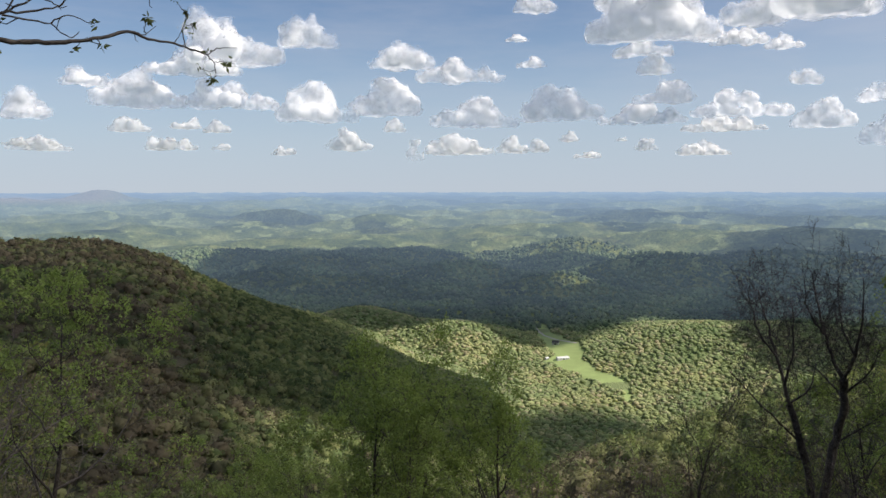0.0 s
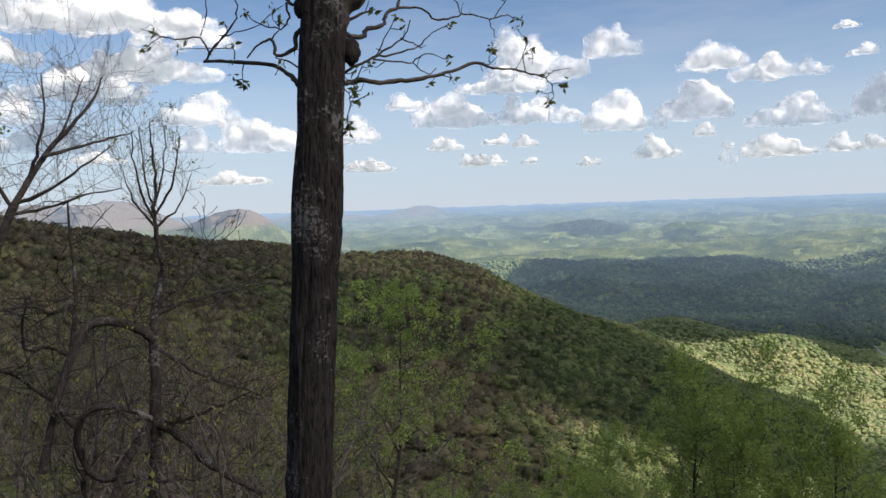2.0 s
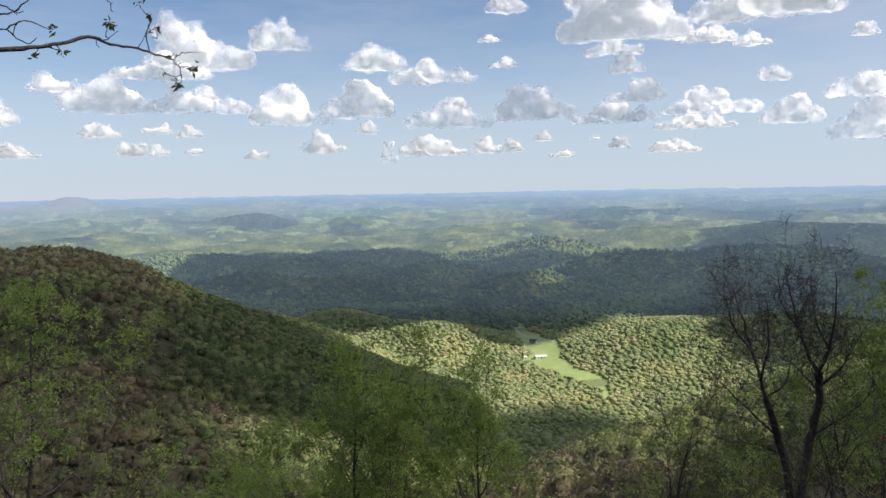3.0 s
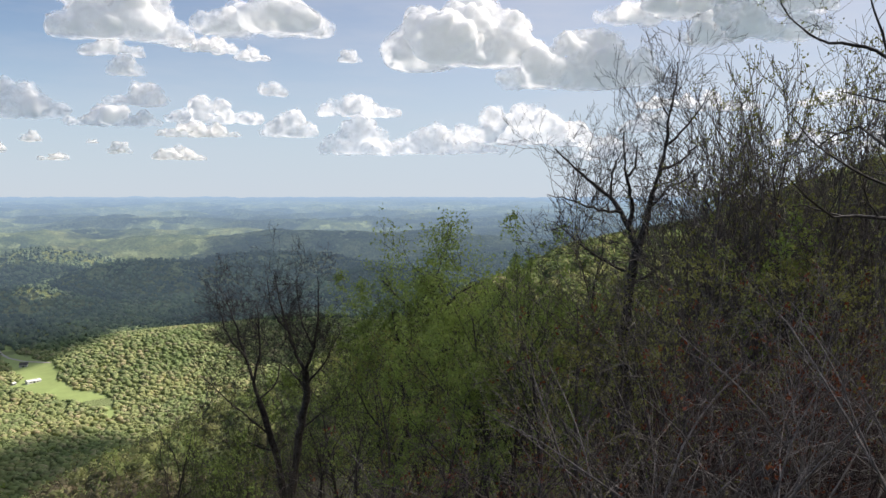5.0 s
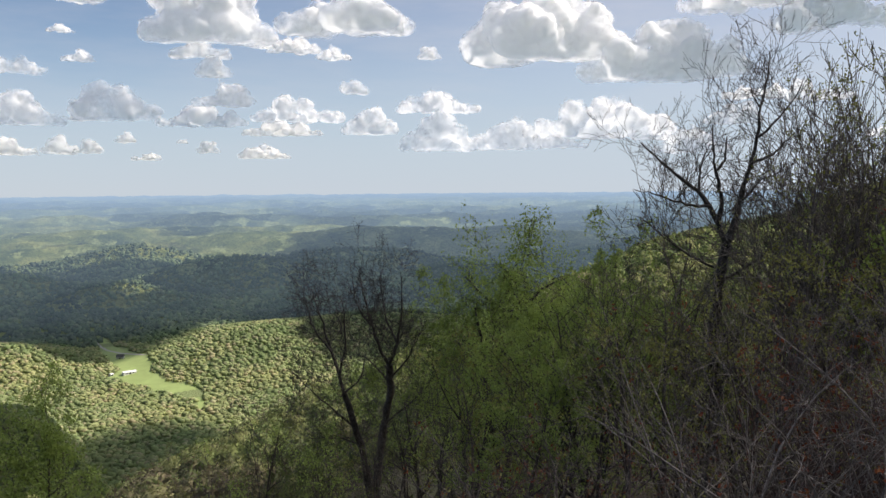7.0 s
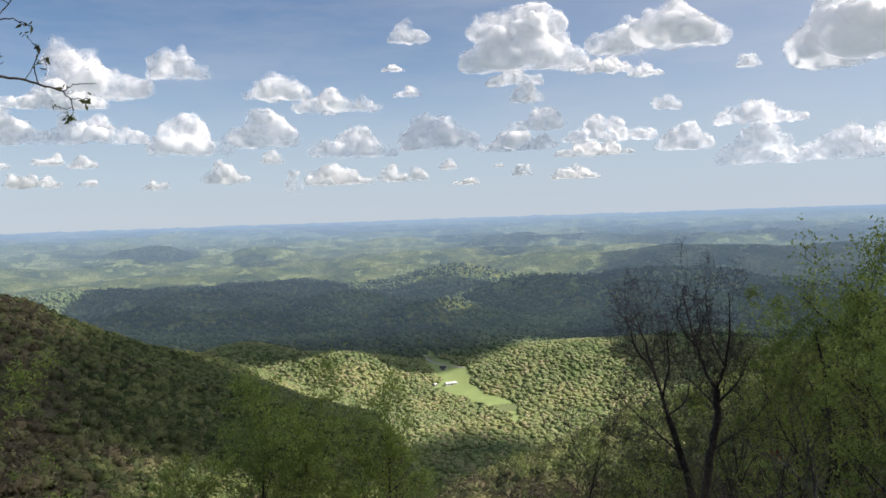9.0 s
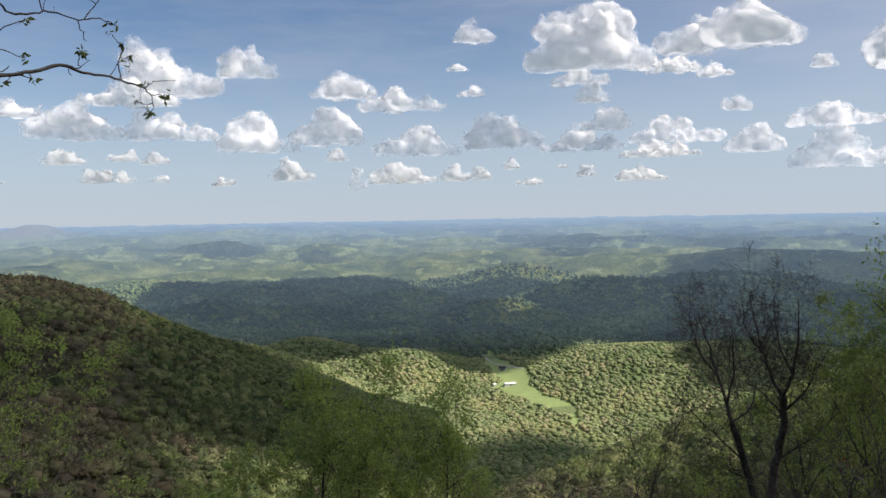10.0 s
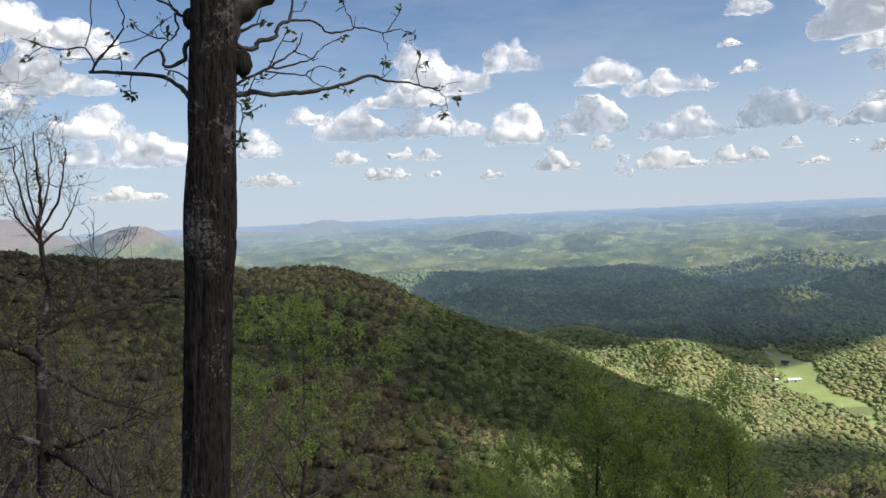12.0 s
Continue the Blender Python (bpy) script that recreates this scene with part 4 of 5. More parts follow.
def tree(seed, name, height, spec, wood, leaf, count, size, spread, label, stems=1, lean=0.06, girth=0.012):
    """A tree of that height at the origin: an Empty over its trunk with limbs and its crown of leaves."""
    rng = np.random.RandomState(seed)
    limbs, tips = [], []
    for k in range(stems):
        d = np.array([rng.normal() * lean, rng.normal() * lean, 1.0])
        if stems > 1:
            d[:2] += 0.45 * np.array([math.cos(k * 2.4), math.sin(k * 2.4)]) * rng.uniform(0.5, 1.3)
        d /= np.linalg.norm(d)
        grow(rng, np.array([0.05 * k, 0, -0.4]), d, height * rng.uniform(0.8, 1.0), height * girth * rng.uniform(0.8, 1.1), 0, spec, limbs, tips, k * 100)
    top = max(float(q[0][:, 2].max()) for q in limbs)
    k = height / top
    peak = max((q[0][q[0][:, 2].argmax()] for q in limbs), key=lambda p: p[2])
    upright = np.eye(3) * k
    if stems == 1:
        upright[:2, 2] = -peak[:2] / peak[2] * k
    limbs = [(p @ upright.T, r, s, o, n) for p, r, s, o, n in limbs]
    tips = [p @ upright.T for p in tips]
    ob = tagged(new(name), label, "shrub" if name == "shrub" else "tree")
    # one trunk or stem, each main limb, and the finer twigs together
    main, fine = [], []
    for q in limbs:
        (main if q[4] < 2 else fine).append(q)
    for p, r, sides, o, level in main:
        kind = "limb" if level else "trunk" if stems == 1 else "stem"
        part(kind, join_tubes(kind, [(p, r, sides)], wood), ob)
    if fine:
        tagged(part("branchwork", join_tubes("branchwork", fine, wood), ob), kind="stuff")
    if count:
        tagged(part("crown", leaves(rng, tips, count, size, spread, leaf), ob), kind="stuff")
    ob["tall"] = height
    return ob


NURSERY = {
    "green": [tree(s, "tree", 14, dict(BROAD, kids=(10, 6, 5)), LIMB, LEAF, 12500, 0.06, 0.1, "young green spring tree with thin dark limbs", 1, 0.06) for s in (1, 2, 3)],
    "lush": [tree(s, "tree", 14, dict(BROAD, kids=(13, 7, 5), ratio=(0.42, 0.5, 0.5), angle=(42, 40, 40)), LIMB, LEAF, 11500, 0.066, 0.16, "full young green spring tree with thin dark limbs", 1, 0.05) for s in (1, 2, 3)],
    "dense": [tree(s, "tree", 13, LIGHT, LIMB, LEAF, 2300, 0.075, 0.18, "leafy bright green tree on the slope", 1, 0.07) for s in (4, 5)],
    "sparse": [tree(s, "tree", 13, LIGHT, TWIG, LEAF_YOUNG, 1900, 0.065, 0.16, "half-leafed tree with yellow-green young leaves", 1, 0.07) for s in (6, 7)],
    "dark": [tree(s, "tree", 13, LIGHT, LIMB, LEAF_DARK, 1700, 0.11, 0.25, "dull green tree with shade put into its leaf colour", 1, 0.07) for s in (8, 9)],
    "bare": [tree(s, "bare_tree", 14, UPRIGHT, LIMB, LEAF_YOUNG, 0, 0, 0, "leafless tree with fine dark upswept twigs", 1, 0.06) for s in (10, 11, 12)],
    "crooked": [tree(s, "bare_tree", 8, CROOKED, LIMB, LEAF_YOUNG, 300, 0.03, 0.03, "leafless tree with crooked dark limbs", 1, 0.06, 0.022) for s in (31, 32)],
    "spread": [tree(s, "bare_tree", 12, dict(BROAD, wander=(0.16, 0.26, 0.26, 0.28), angle=(62, 50, 45), kids=(8, 6, 4)), LIMB, LEAF_YOUNG, 250, 0.05, 0.05, "bare grey tree with crooked spreading limbs", 1, 0.12, 0.015) for s in (13, 14)],
    "spire": [tree(s, "tree", 12, SPIRE, LIMB, LEAF, 4600, 0.055, 0.09, "narrow green tree with a pointed top", 1, 0.03) for s in (15,)],
    "slim": [tree(s, "sapling", 9, SLIM, TWIG, LEAF_YOUNG, 700, 0.03, 0.03, "slim upright sapling with opening buds", 1, 0.03, 0.013) for s in (16, 17)],
    "greybare": [tree(s, "bare_tree", 13, UPRIGHT, TWIG, LEAF_YOUNG, 500, 0.035, 0.04, "leafless grey-brown tree with fine twigs", 1, 0.07) for s in (42, 43)],
    "brush": [tree(s, "shrub", 5, BRUSH, TWIG_RED, LEAF_RED, 420, 0.035, 0.08, "tangled red-brown leafless shrub", 5, 0.1, 0.008) for s in (18, 19)],
    "arch": [tree(s, "shrub", 4.5, ARCH, TWIG_PALE, LEAF_RED, 90, 0.03, 0.05, "arching leafless shrub with pale thin twigs", 4, 0.35, 0.0065) for s in (24, 25, 26)],
    "greybrush": [tree(s, "shrub", 5, BRUSH, TWIG, LEAF_YOUNG, 160, 0.05, 0.1, "tangled grey leafless shrub", 5, 0.1, 0.008) for s in (20, 21)],
}
FIRST = {ob.name: True for row in NURSERY.values() for ob in row}


def plant(kind, pick, az, r, tall, turn, group="trees on the slope", tilt=(0, 0)):
    """Set out one tree of a kind with its foot on the slope."""
    proto = NURSERY[kind][pick % len(NURSERY[kind])]
    x, y, _ = bearing(az, r)
    z = float(land(np.array([az]), np.array([r]))[0])
    k = tall / proto["tall"]
    m = pose(x, y, z, tilt[0], tilt[1], turn) @ Matrix.Diagonal((k, k, k, 1))
    if FIRST.pop(proto.name, None):
        proto.matrix_basis = m
        return tagged(proto, group=group)
    ob = copy_thing(proto, pose(0, 0, 0))
    ob.matrix_basis = m
    return ob


def plant_top(kind, pick, az, el, r, turn, tilt=(0, 0)):
    """The same, its height given by how high its top stands over the overlook."""
    foot = float(land(np.array([az]), np.array([r]))[0])
    return plant(kind, pick, az, r, EYE + r * math.tan(radians(el)) - foot, turn, "trees on the slope", tilt)


# the trees that stand out singly: kind, pick, bearing, elevation of the top, distance, turn
plant_top("lush", 0, 0.1, -8.9, 34, 20)
plant_top("lush", 1, -4.3, -10.6, 34, 140)
plant_top("lush", 2, 6.3, -10.6, 33, 250)
plant_top("lush", 1, 3.2, -13.2, 30, 300)
plant_top("green", 2, 9.6, -15.0, 32, 250)
plant_top("green", 0, 27.5, -5.0, 17, 80)
plant_top("bare", 2, -15.6, -11.2, 27, 60)
plant_top("green", 1, -32.3, -5.2, 26, 200)
plant_top("dense", 0, -38.0, -5.6, 27, 10)
plant_top("spire", 0, -41.0, -0.9, 20, 0)
plant_top("bare", 2, -46.5, 3.8, 21, 120)
plant_top("slim", 1, -66.5, 12.0, 8.5, 30)
plant_top("crooked", 0, -70.0, 13.0, 9.5, 130)
plant_top("spread", 0, 46.5, -3.0, 13, 120)
plant_top("sparse", 0, 39.5, -3.4, 17, 120)
plant_top("sparse", 1, 35.5, -4.6, 18, 20)
plant_top("sparse", 0, 54.5, 14.0, 10.5, 20)
for k in range(9):
    plant_top("slim", k, -53.5 - 1.4 * k, 8.5 + 1.8 * math.sin(k * 2.1), 15 + 1.5 * (k % 3), 40 * k)
for k in range(7):
    plant_top("greybare", k, 37.0 + 3.1 * k, -6.5 + 1.7 * (k % 3) + 0.25 * k, 15 + 2.5 * (k % 3), 50 * k)
for k in range(10):
    plant_top("greybare", k, -52.5 - 1.3 * k, 5.5 + 1.8 * (k % 3), 17 + 2 * (k % 3), 70 * k)

# the rest of the wood, kept under the line that its tops draw
LINE_AZ = [-68, -60, -54, -48, -42, -36, -31, -27, -22, -17, -12, -7, -2, 3, 8, 13, 18, 23, 28, 33, 40, 48, 56]
LINE_EL = [6, 4.5, 2.5, -2, -4, -6.5, -8.5, -11.5, -14.5, -17, -18.5, -17.5, -15.5, -15.5, -15.5, -18, -18.5, -15, -10, -7, -5, -3, 0]
rng = np.random.RandomState(21)
made = 0
while made < 150:
    az, r = (rng.uniform(-68, 56) if made < 92 else rng.uniform(-68, -28)), 14 + 60 * rng.uniform() ** 1.3
    foot = float(land(np.array([az]), np.array([r]))[0])
    room = EYE + r * math.tan(radians(np.interp(az, LINE_AZ, LINE_EL))) - foot
    tall = min(room * rng.uniform(0.82, 1.0), rng.uniform(11, 17))
    if tall < 3.5:
        continue
    if az > 30:
        kind = rng.choice(["sparse", "spread", "greybrush", "dark", "bare"], p=[0.3, 0.1, 0.1, 0.3, 0.2])
    elif az > 10:
        kind = rng.choice(["dense", "green", "sparse", "dark"], p=[0.3, 0.2, 0.3, 0.2])
    elif az > -12:
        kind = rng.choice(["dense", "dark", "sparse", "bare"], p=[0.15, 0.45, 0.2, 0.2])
    elif az > -29:
        kind = rng.choice(["bare", "sparse", "dense", "dark"], p=[0.35, 0.25, 0.2, 0.2])
    elif az > -44:
        kind = rng.choice(["dense", "green", "sparse", "dark"], p=[0.45, 0.3, 0.2, 0.05])
    else:
        kind = rng.choice(["greybare", "sparse", "brush", "dense", "spread"], p=[0.2, 0.34, 0.06, 0.3, 0.1])
    plant(kind, rng.randint(9), az, r, tall, rng.uniform(0, 360))
    made += 1
# dark poles and leafy boughs behind the brush
for k in range(8):
    plant_top("greybare" if k % 3 else "bare", k, -43.5 - 2.1 * k, -3.0 + 0.4 * k + 2.5 * math.sin(k * 2.7), 13 + 2.2 * (k % 4), 47 * k)
for k in range(5):
    plant_top("sparse", k, -44.0 - 4.6 * k, -7.5 + 1.5 * (k % 3) + 0.8 * k, 11 + 1.5 * (k % 2), 100 * k)
# thin woods along the back of the spur
for k in range(64):
    az = -7.0 - 33.0 * rng.uniform()
    r = rng.uniform(70, 245)
    kind = rng.choice(["sparse", "greybare", "dense"], p=[0.5, 0.3, 0.2])
    plant(kind, rng.randint(9), az, r, rng.uniform(6.0, 9.5), rng.uniform(0, 360), "trees on the spur")
# brush close under the overlook
for k in range(10):
    plant_top("arch", k, -49.0 - 2.3 * k + 1.2 * (k % 2), -7.0 + 0.8 * k + 2.0 * math.sin(k * 1.9), 6.2 + 0.9 * (k % 4), 83 * k)
for k in range(6):
    plant_top("greybrush" if k % 3 else "brush", k, -33.0 - 3.9 * k, -12.5 - 1.5 * (k % 2), 6.4 + 0.5 * (k % 3), 70 * k)
for k in range(15):
    az = -53 - 15 * rng.uniform() if k < 11 else 34 + 20 * rng.uniform()
    r = rng.uniform(8, 13)
    foot = float(land(np.array([az]), np.array([r]))[0])
    tall = min(EYE + r * math.tan(radians(rng.uniform(-9, -3))) - foot, 6.5)
    if tall > 1.0:
        plant("brush" if k < 11 else "greybrush", k, az, r, tall, rng.uniform(0, 360), "brush below the overlook")


class LimbedTree:
    """A tree drawn limb by limb: courses by bearing and elevation from the overlook, at the tree's own distance."""

    def __init__(self, name, label, az, far, seed, wood, twig_wood, group="", seat=(0.383, -0.007, 0.069)):
        self.seat = np.array(seat)
        self.far, self.wood, self.twig_wood = far, wood, twig_wood
        self.ob = tagged(new(name), label, "tree", group)
        x, y = bearing(az, far)[:2] + self.seat[:2]
        self.foot = np.array([x, y, float(land_xy(np.array([x]), np.array([y]))[0]) - 0.2])
        self.ob.matrix_basis = pose(*self.foot)
        self.rng = np.random.RandomState(seed)
        self.fine, self.tips = [], []

    def limb(self, name, thick, thin, reach, twigs, *course, span=(0.35, 1.0), rise=0.35, spec=None):
        """reach: how much further off its end lies; twigs: how many fine side shoots it bears."""
        rng, far = self.rng, self.far
        p = np.array([bearing(a, far + reach * k / len(course), EYE + (far + reach * k / len(course)) * math.tan(radians(e))) for k, (a, e) in enumerate(course)]) + self.seat - self.foot
        if name == "trunk":
            p = np.concatenate([[[0, 0, 0]], p])
        t = np.linspace(0, len(p) - 1, (len(p) - 1) * 4 + 1)
        fine = np.stack([np.interp(t, range(len(p)), p[:, c]) for c in range(3)], 1)
        for again in range(2):
            fine[1:-1] = (fine[:-2] + 2 * fine[1:-1] + fine[2:]) / 4
        fine[1:-1] += rng.normal(size=fine[1:-1].shape) * 0.0007 * far
        rad = np.linspace(thick, thin, len(t)) * rng.uniform(0.88, 1.14, len(t))
        part(name, join_tubes(name, [(fine, rad, 8)], self.wood), self.ob)
        spec = spec or CONTORTED
        for k in range(twigs):
            i = rng.randint(len(t) // 6, len(t))
            d = rng.normal(size=3) * np.array([1, 1, 0.7]) + np.array([0, 0, rise]) 
            grow(rng, fine[i], d / np.linalg.norm(d), rng.uniform(*span), min(max(rad[i] * 0.35, spec["least"] * 1.6), spec["least"] * 2.2), 2 if span[1] < 1.6 else 1, spec, self.fine, self.tips)

    def done(self, leaf=None, count=0, size=0.03, spread=0.03, label=""):
        tagged(part("branchwork", join_tubes("branchwork", self.fine, self.twig_wood), self.ob), kind="stuff")
        if count:
            tagged(part("crown", leaves(self.rng, self.tips, count, size, spread, leaf), self.ob, label), kind="stuff")


CONTORTED = dict(CROOKED, levels=3, kids=(0, 0, 3), least=0.0035, ratio=(0.5, 0.5, 0.5))
UPSWEPT = dict(UPRIGHT, levels=3, kids=(0, 5, 4), least=0.0042, bare=(0.3, 0.2, 0.15), angle=(34, 38, 38), ratio=(0.5, 0.5, 0.55), wander=(0.1, 0.2, 0.2, 0.2), lift=(0.05, 0.1, 0.1, 0.07))


def forked_tree():
    """The tall bare tree on the spur: a dark trunk that forks low, its two leaders bent."""
    t = LimbedTree("bare_tree", "tall leafless tree with a forked dark trunk and fine upswept twigs", -48.0, 19, 61, LIMB, LIMB, "trees on the slope")
    up = dict(span=(0.9, 2.0), rise=0.9, spec=UPSWEPT)
    t.limb("trunk", 0.144, 0.113, 0, 0, (-48.0, -14.7), (-47.8, -10.1), (-48.0, -6.8), (-48.6, -3.9))
    t.limb("limb", 0.076, 0.018, 0.4, 9, (-48.6, -3.9), (-48.1, -2.6), (-47.5, -1.3), (-46.8, -0.2), (-45.5, 0.6), (-44.2, 1.8), (-43.0, 3.0), **up)
    t.limb("limb", 0.061, 0.015, -0.4, 6, (-48.0, -2.4), (-48.3, -1.1), (-48.1, -0.2), (-47.8, 1.1), (-47.7, 1.8), (-47.6, 4.1), **up)
    t.limb("limb", 0.036, 0.012, -0.5, 2, (-47.8, 1.1), (-48.4, 1.7), (-48.5, 3.3), **up)
    t.limb("limb", 0.083, 0.011, 0.2, 13, (-48.7, -3.6), (-49.0, -2.5), (-49.3, -1.4), (-49.6, 0.1), (-50.0, 1.4), (-50.4, 3.3), (-50.5, 5.1), (-50.9, 6.7), (-51.0, 8.6), **up)
    t.limb("limb", 0.036, 0.008, 0.5, 8, (-50.0, 1.5), (-51.3, 2.1), (-52.2, 3.0), (-53.2, 3.9), **up)
    t.limb("limb", 0.032, 0.007, -0.5, 7, (-50.4, 3.2), (-51.5, 4.2), (-52.5, 5.5), (-53.1, 6.9), **up)
    t.limb("limb", 0.020, 0.006, 0.2, 3, (-50.5, 5.1), (-50.0, 5.9), (-49.8, 7.0), **up)
    t.limb("limb", 0.036, 0.008, -0.6, 11, (-47.5, -1.3), (-46.0, -1.2), (-44.4, -0.6), (-42.5, -0.1), **up)
    t.limb("limb", 0.032, 0.008, 0.5, 4, (-46.8, -0.2), (-46.8, 1.3), (-47.5, 2.9), **up)
    t.limb("limb", 0.032, 0.008, 0.5, 8, (-49.4, -1.0), (-50.7, 0.5), (-52.5, 1.2), **up)
    t.limb("limb", 0.036, 0.009, 0.3, 9, (-48.3, -5.5), (-46.2, -4.6), (-44.4, -3.2), (-43.0, -2.0), **up)
    t.limb("limb", 0.036, 0.009, 0.3, 9, (-48.2, -6.3), (-50.1, -5.2), (-51.4, -3.8), (-52.6, -2.6), **up)
    t.done()


def gnarled_pair():
    """Two bare trees with crooked trunks and wide fans of dark twigs, out on the spur."""
    up = dict(span=(0.8, 1.9), rise=0.6, spec=dict(UPSWEPT, wander=(0.1, 0.28, 0.28, 0.28), angle=(40, 46, 46)))
    t = LimbedTree("bare_tree", "leafless tree with a leaning trunk and crooked dark twigs", -24.1, 25, 62, LIMB, LIMB, "trees on the slope")
    t.limb("trunk", 0.115, 0.099, 0, 4, (-24.1, -20.4), (-23.6, -17.6), (-22.4, -14.0), **up)
    t.limb("limb", 0.055, 0.012, 0.6, 24, (-22.4, -14.0), (-21.6, -11.2), (-20.8, -8.5), (-20.3, -6.8), **up)
    t.limb("limb", 0.043, 0.012, -0.6, 16, (-22.1, -12.8), (-22.6, -10.5), (-22.4, -7.8), **up)
    t.limb("limb", 0.034, 0.011, -0.5, 16, (-21.6, -11.2), (-20.3, -9.6), (-19.7, -7.2), **up)
    t.limb("limb", 0.034, 0.011, 0.5, 13, (-22.4, -14.0), (-23.7, -13.0), (-24.0, -11.3), **up)
    t.limb("limb", 0.031, 0.010, -0.8, 19, (-23.6, -17.4), (-21.7, -16.9), (-20.0, -16.9), **up)
    t.limb("limb", 0.031, 0.010, -0.8, 19, (-23.2, -16.4), (-20.6, -14.2), (-18.8, -12.4), **up)
    t.done()
    t = LimbedTree("bare_tree", "leafless tree with a bent trunk and tall fans of dark twigs", -24.5, 26.5, 63, LIMB, LIMB, "trees on the slope")
    t.limb("trunk", 0.145, 0.117, 0, 0, (-24.5, -20.4), (-24.8, -18.7), (-25.1, -16.4), (-25.7, -14.0), (-25.6, -12.2), **up)
    t.limb("limb", 0.067, 0.012, 0.5, 27, (-25.6, -12.2), (-25.0, -11.1), (-24.4, -9.4), (-23.9, -7.2), (-23.6, -5.6), **up)
    t.limb("limb", 0.061, 0.012, -0.5, 24, (-25.6, -12.2), (-26.2, -10.7), (-26.6, -8.5), (-26.5, -5.8), **up)
    t.limb("limb", 0.037, 0.011, 0.6, 15, (-25.7, -13.5), (-24.5, -12.0), (-23.3, -11.3), **up)
    t.limb("limb", 0.037, 0.011, -0.6, 19, (-25.7, -13.1), (-27.2, -11.5), (-27.6, -10.0), **up)
    t.limb("limb", 0.034, 0.010, 0.4, 16, (-26.2, -10.7), (-25.3, -8.7), (-25.1, -6.2), **up)
    t.limb("limb", 0.034, 0.010, -0.4, 16, (-24.4, -9.4), (-23.3, -8.1), (-23.1, -5.9), **up)
    t.limb("limb", 0.031, 0.010, -0.8, 19, (-25.2, -16.2), (-27.4, -14.6), (-28.8, -13.0), **up)
    t.done()


def green_forked_tree():
    """The leafed-out tree in the middle of the spur wood, its dark limbs showing through."""
    t = LimbedTree("tree", "bright green spring tree with a dark forked trunk", -33.9, 25, 64, LIMB, LIMB, "trees on the slope")
    up = dict(span=(0.9, 2.2), rise=0.5, spec=dict(UPSWEPT, wander=(0.1, 0.2, 0.24, 0.24)))
    t.limb("trunk", 0.15, 0.09, 0, 4, (-33.9, -21.0), (-34.1, -16.3), (-34.5, -12.9), (-35.0, -9.5), **up)
    t.limb("limb", 0.06, 0.02, 0.7, 9, (-35.0, -9.5), (-34.3, -8.5), (-32.8, -7.9), (-31.0, -6.1), **up)
    t.limb("limb", 0.06, 0.02, -0.7, 9, (-35.0, -9.5), (-35.3, -8.2), (-36.3, -7.0), (-37.6, -6.3), **up)
    t.limb("limb", 0.055, 0.02, 0.2, 8, (-35.0, -9.2), (-34.8, -7.2), (-34.4, -5.5), **up)
    t.limb("limb", 0.12, 0.03, -0.6, 9, (-33.8, -20.3), (-32.7, -17.2), (-32.4, -12.9), (-32.2, -10.9), (-31.7, -8.3), **up)
    t.limb("limb", 0.05, 0.02, -0.7, 8, (-34.6, -12.2), (-33.2, -10.9), (-31.7, -10.1), **up)
    t.limb("limb", 0.05, 0.02, 0.7, 8, (-34.7, -11.4), (-36.5, -10.2), (-37.0, -8.5), **up)
    t.limb("limb", 0.05, 0.02, 0.7, 8, (-34.2, -15.4), (-36.6, -13.5), (-38.2, -11.5), **up)
    t.done(LEAF, 15000, 0.05, 0.32)


def leaning_bare_tree():
    """The pale bare tree that leans out over the left of the overlook."""
    t = LimbedTree("bare_tree", "leaning leafless tree with long pale spreading twigs", 51.5, 11.5, 65, LIMB, TWIG, "trees on the slope", (-0.281, 0.023, 0.074))
    up = dict(span=(0.5, 1.25), rise=0.7, spec=dict(UPSWEPT, least=0.0022, kids=(0, 0, 5)))
    t.limb("trunk", 0.085, 0.055, 0, 0, (50.7, -6.1), (49.6, -1.5), (48.5, 0.9), **up)
    t.limb("limb", 0.045, 0.009, 0.4, 18, (48.5, 0.9), (46.8, 3.8), (45.1, 5.6), (43.5, 7.5), (43.0, 8.9), **up)
    t.limb("limb", 0.026, 0.008, -0.3, 12, (47.6, 2.5), (47.0, 4.3), (46.5, 6.5), (46.6, 8.9), **up)
    t.limb("limb", 0.026, 0.007, 0.5, 14, (46.8, 3.8), (44.8, 4.3), (42.8, 4.9), (41.4, 5.3), **up)
    t.limb("limb", 0.028, 0.007, -0.4, 14, (48.5, 0.9), (46.6, 1.6), (44.6, 3.1), (42.6, 4.5), **up)
    t.limb("limb", 0.026, 0.007, 0.5, 14, (48.9, 0.3), (46.9, 0.4), (44.5, 1.3), (42.3, 1.7), **up)
    t.limb("limb", 0.03, 0.01, 0.4, 9, (49.4, -1.0), (50.3, 0.6), (51.8, 1.5), **up)
    t.limb("limb", 0.018, 0.006, 0.3, 10, (45.8, 5.0), (44.8, 7.2), (44.1, 8.8), **up)
    t.limb("limb", 0.028, 0.007, -0.4, 14, (48.7, 0.7), (49.8, 2.8), (50.5, 4.5), (49.8, 6.5), **up)
    t.done()


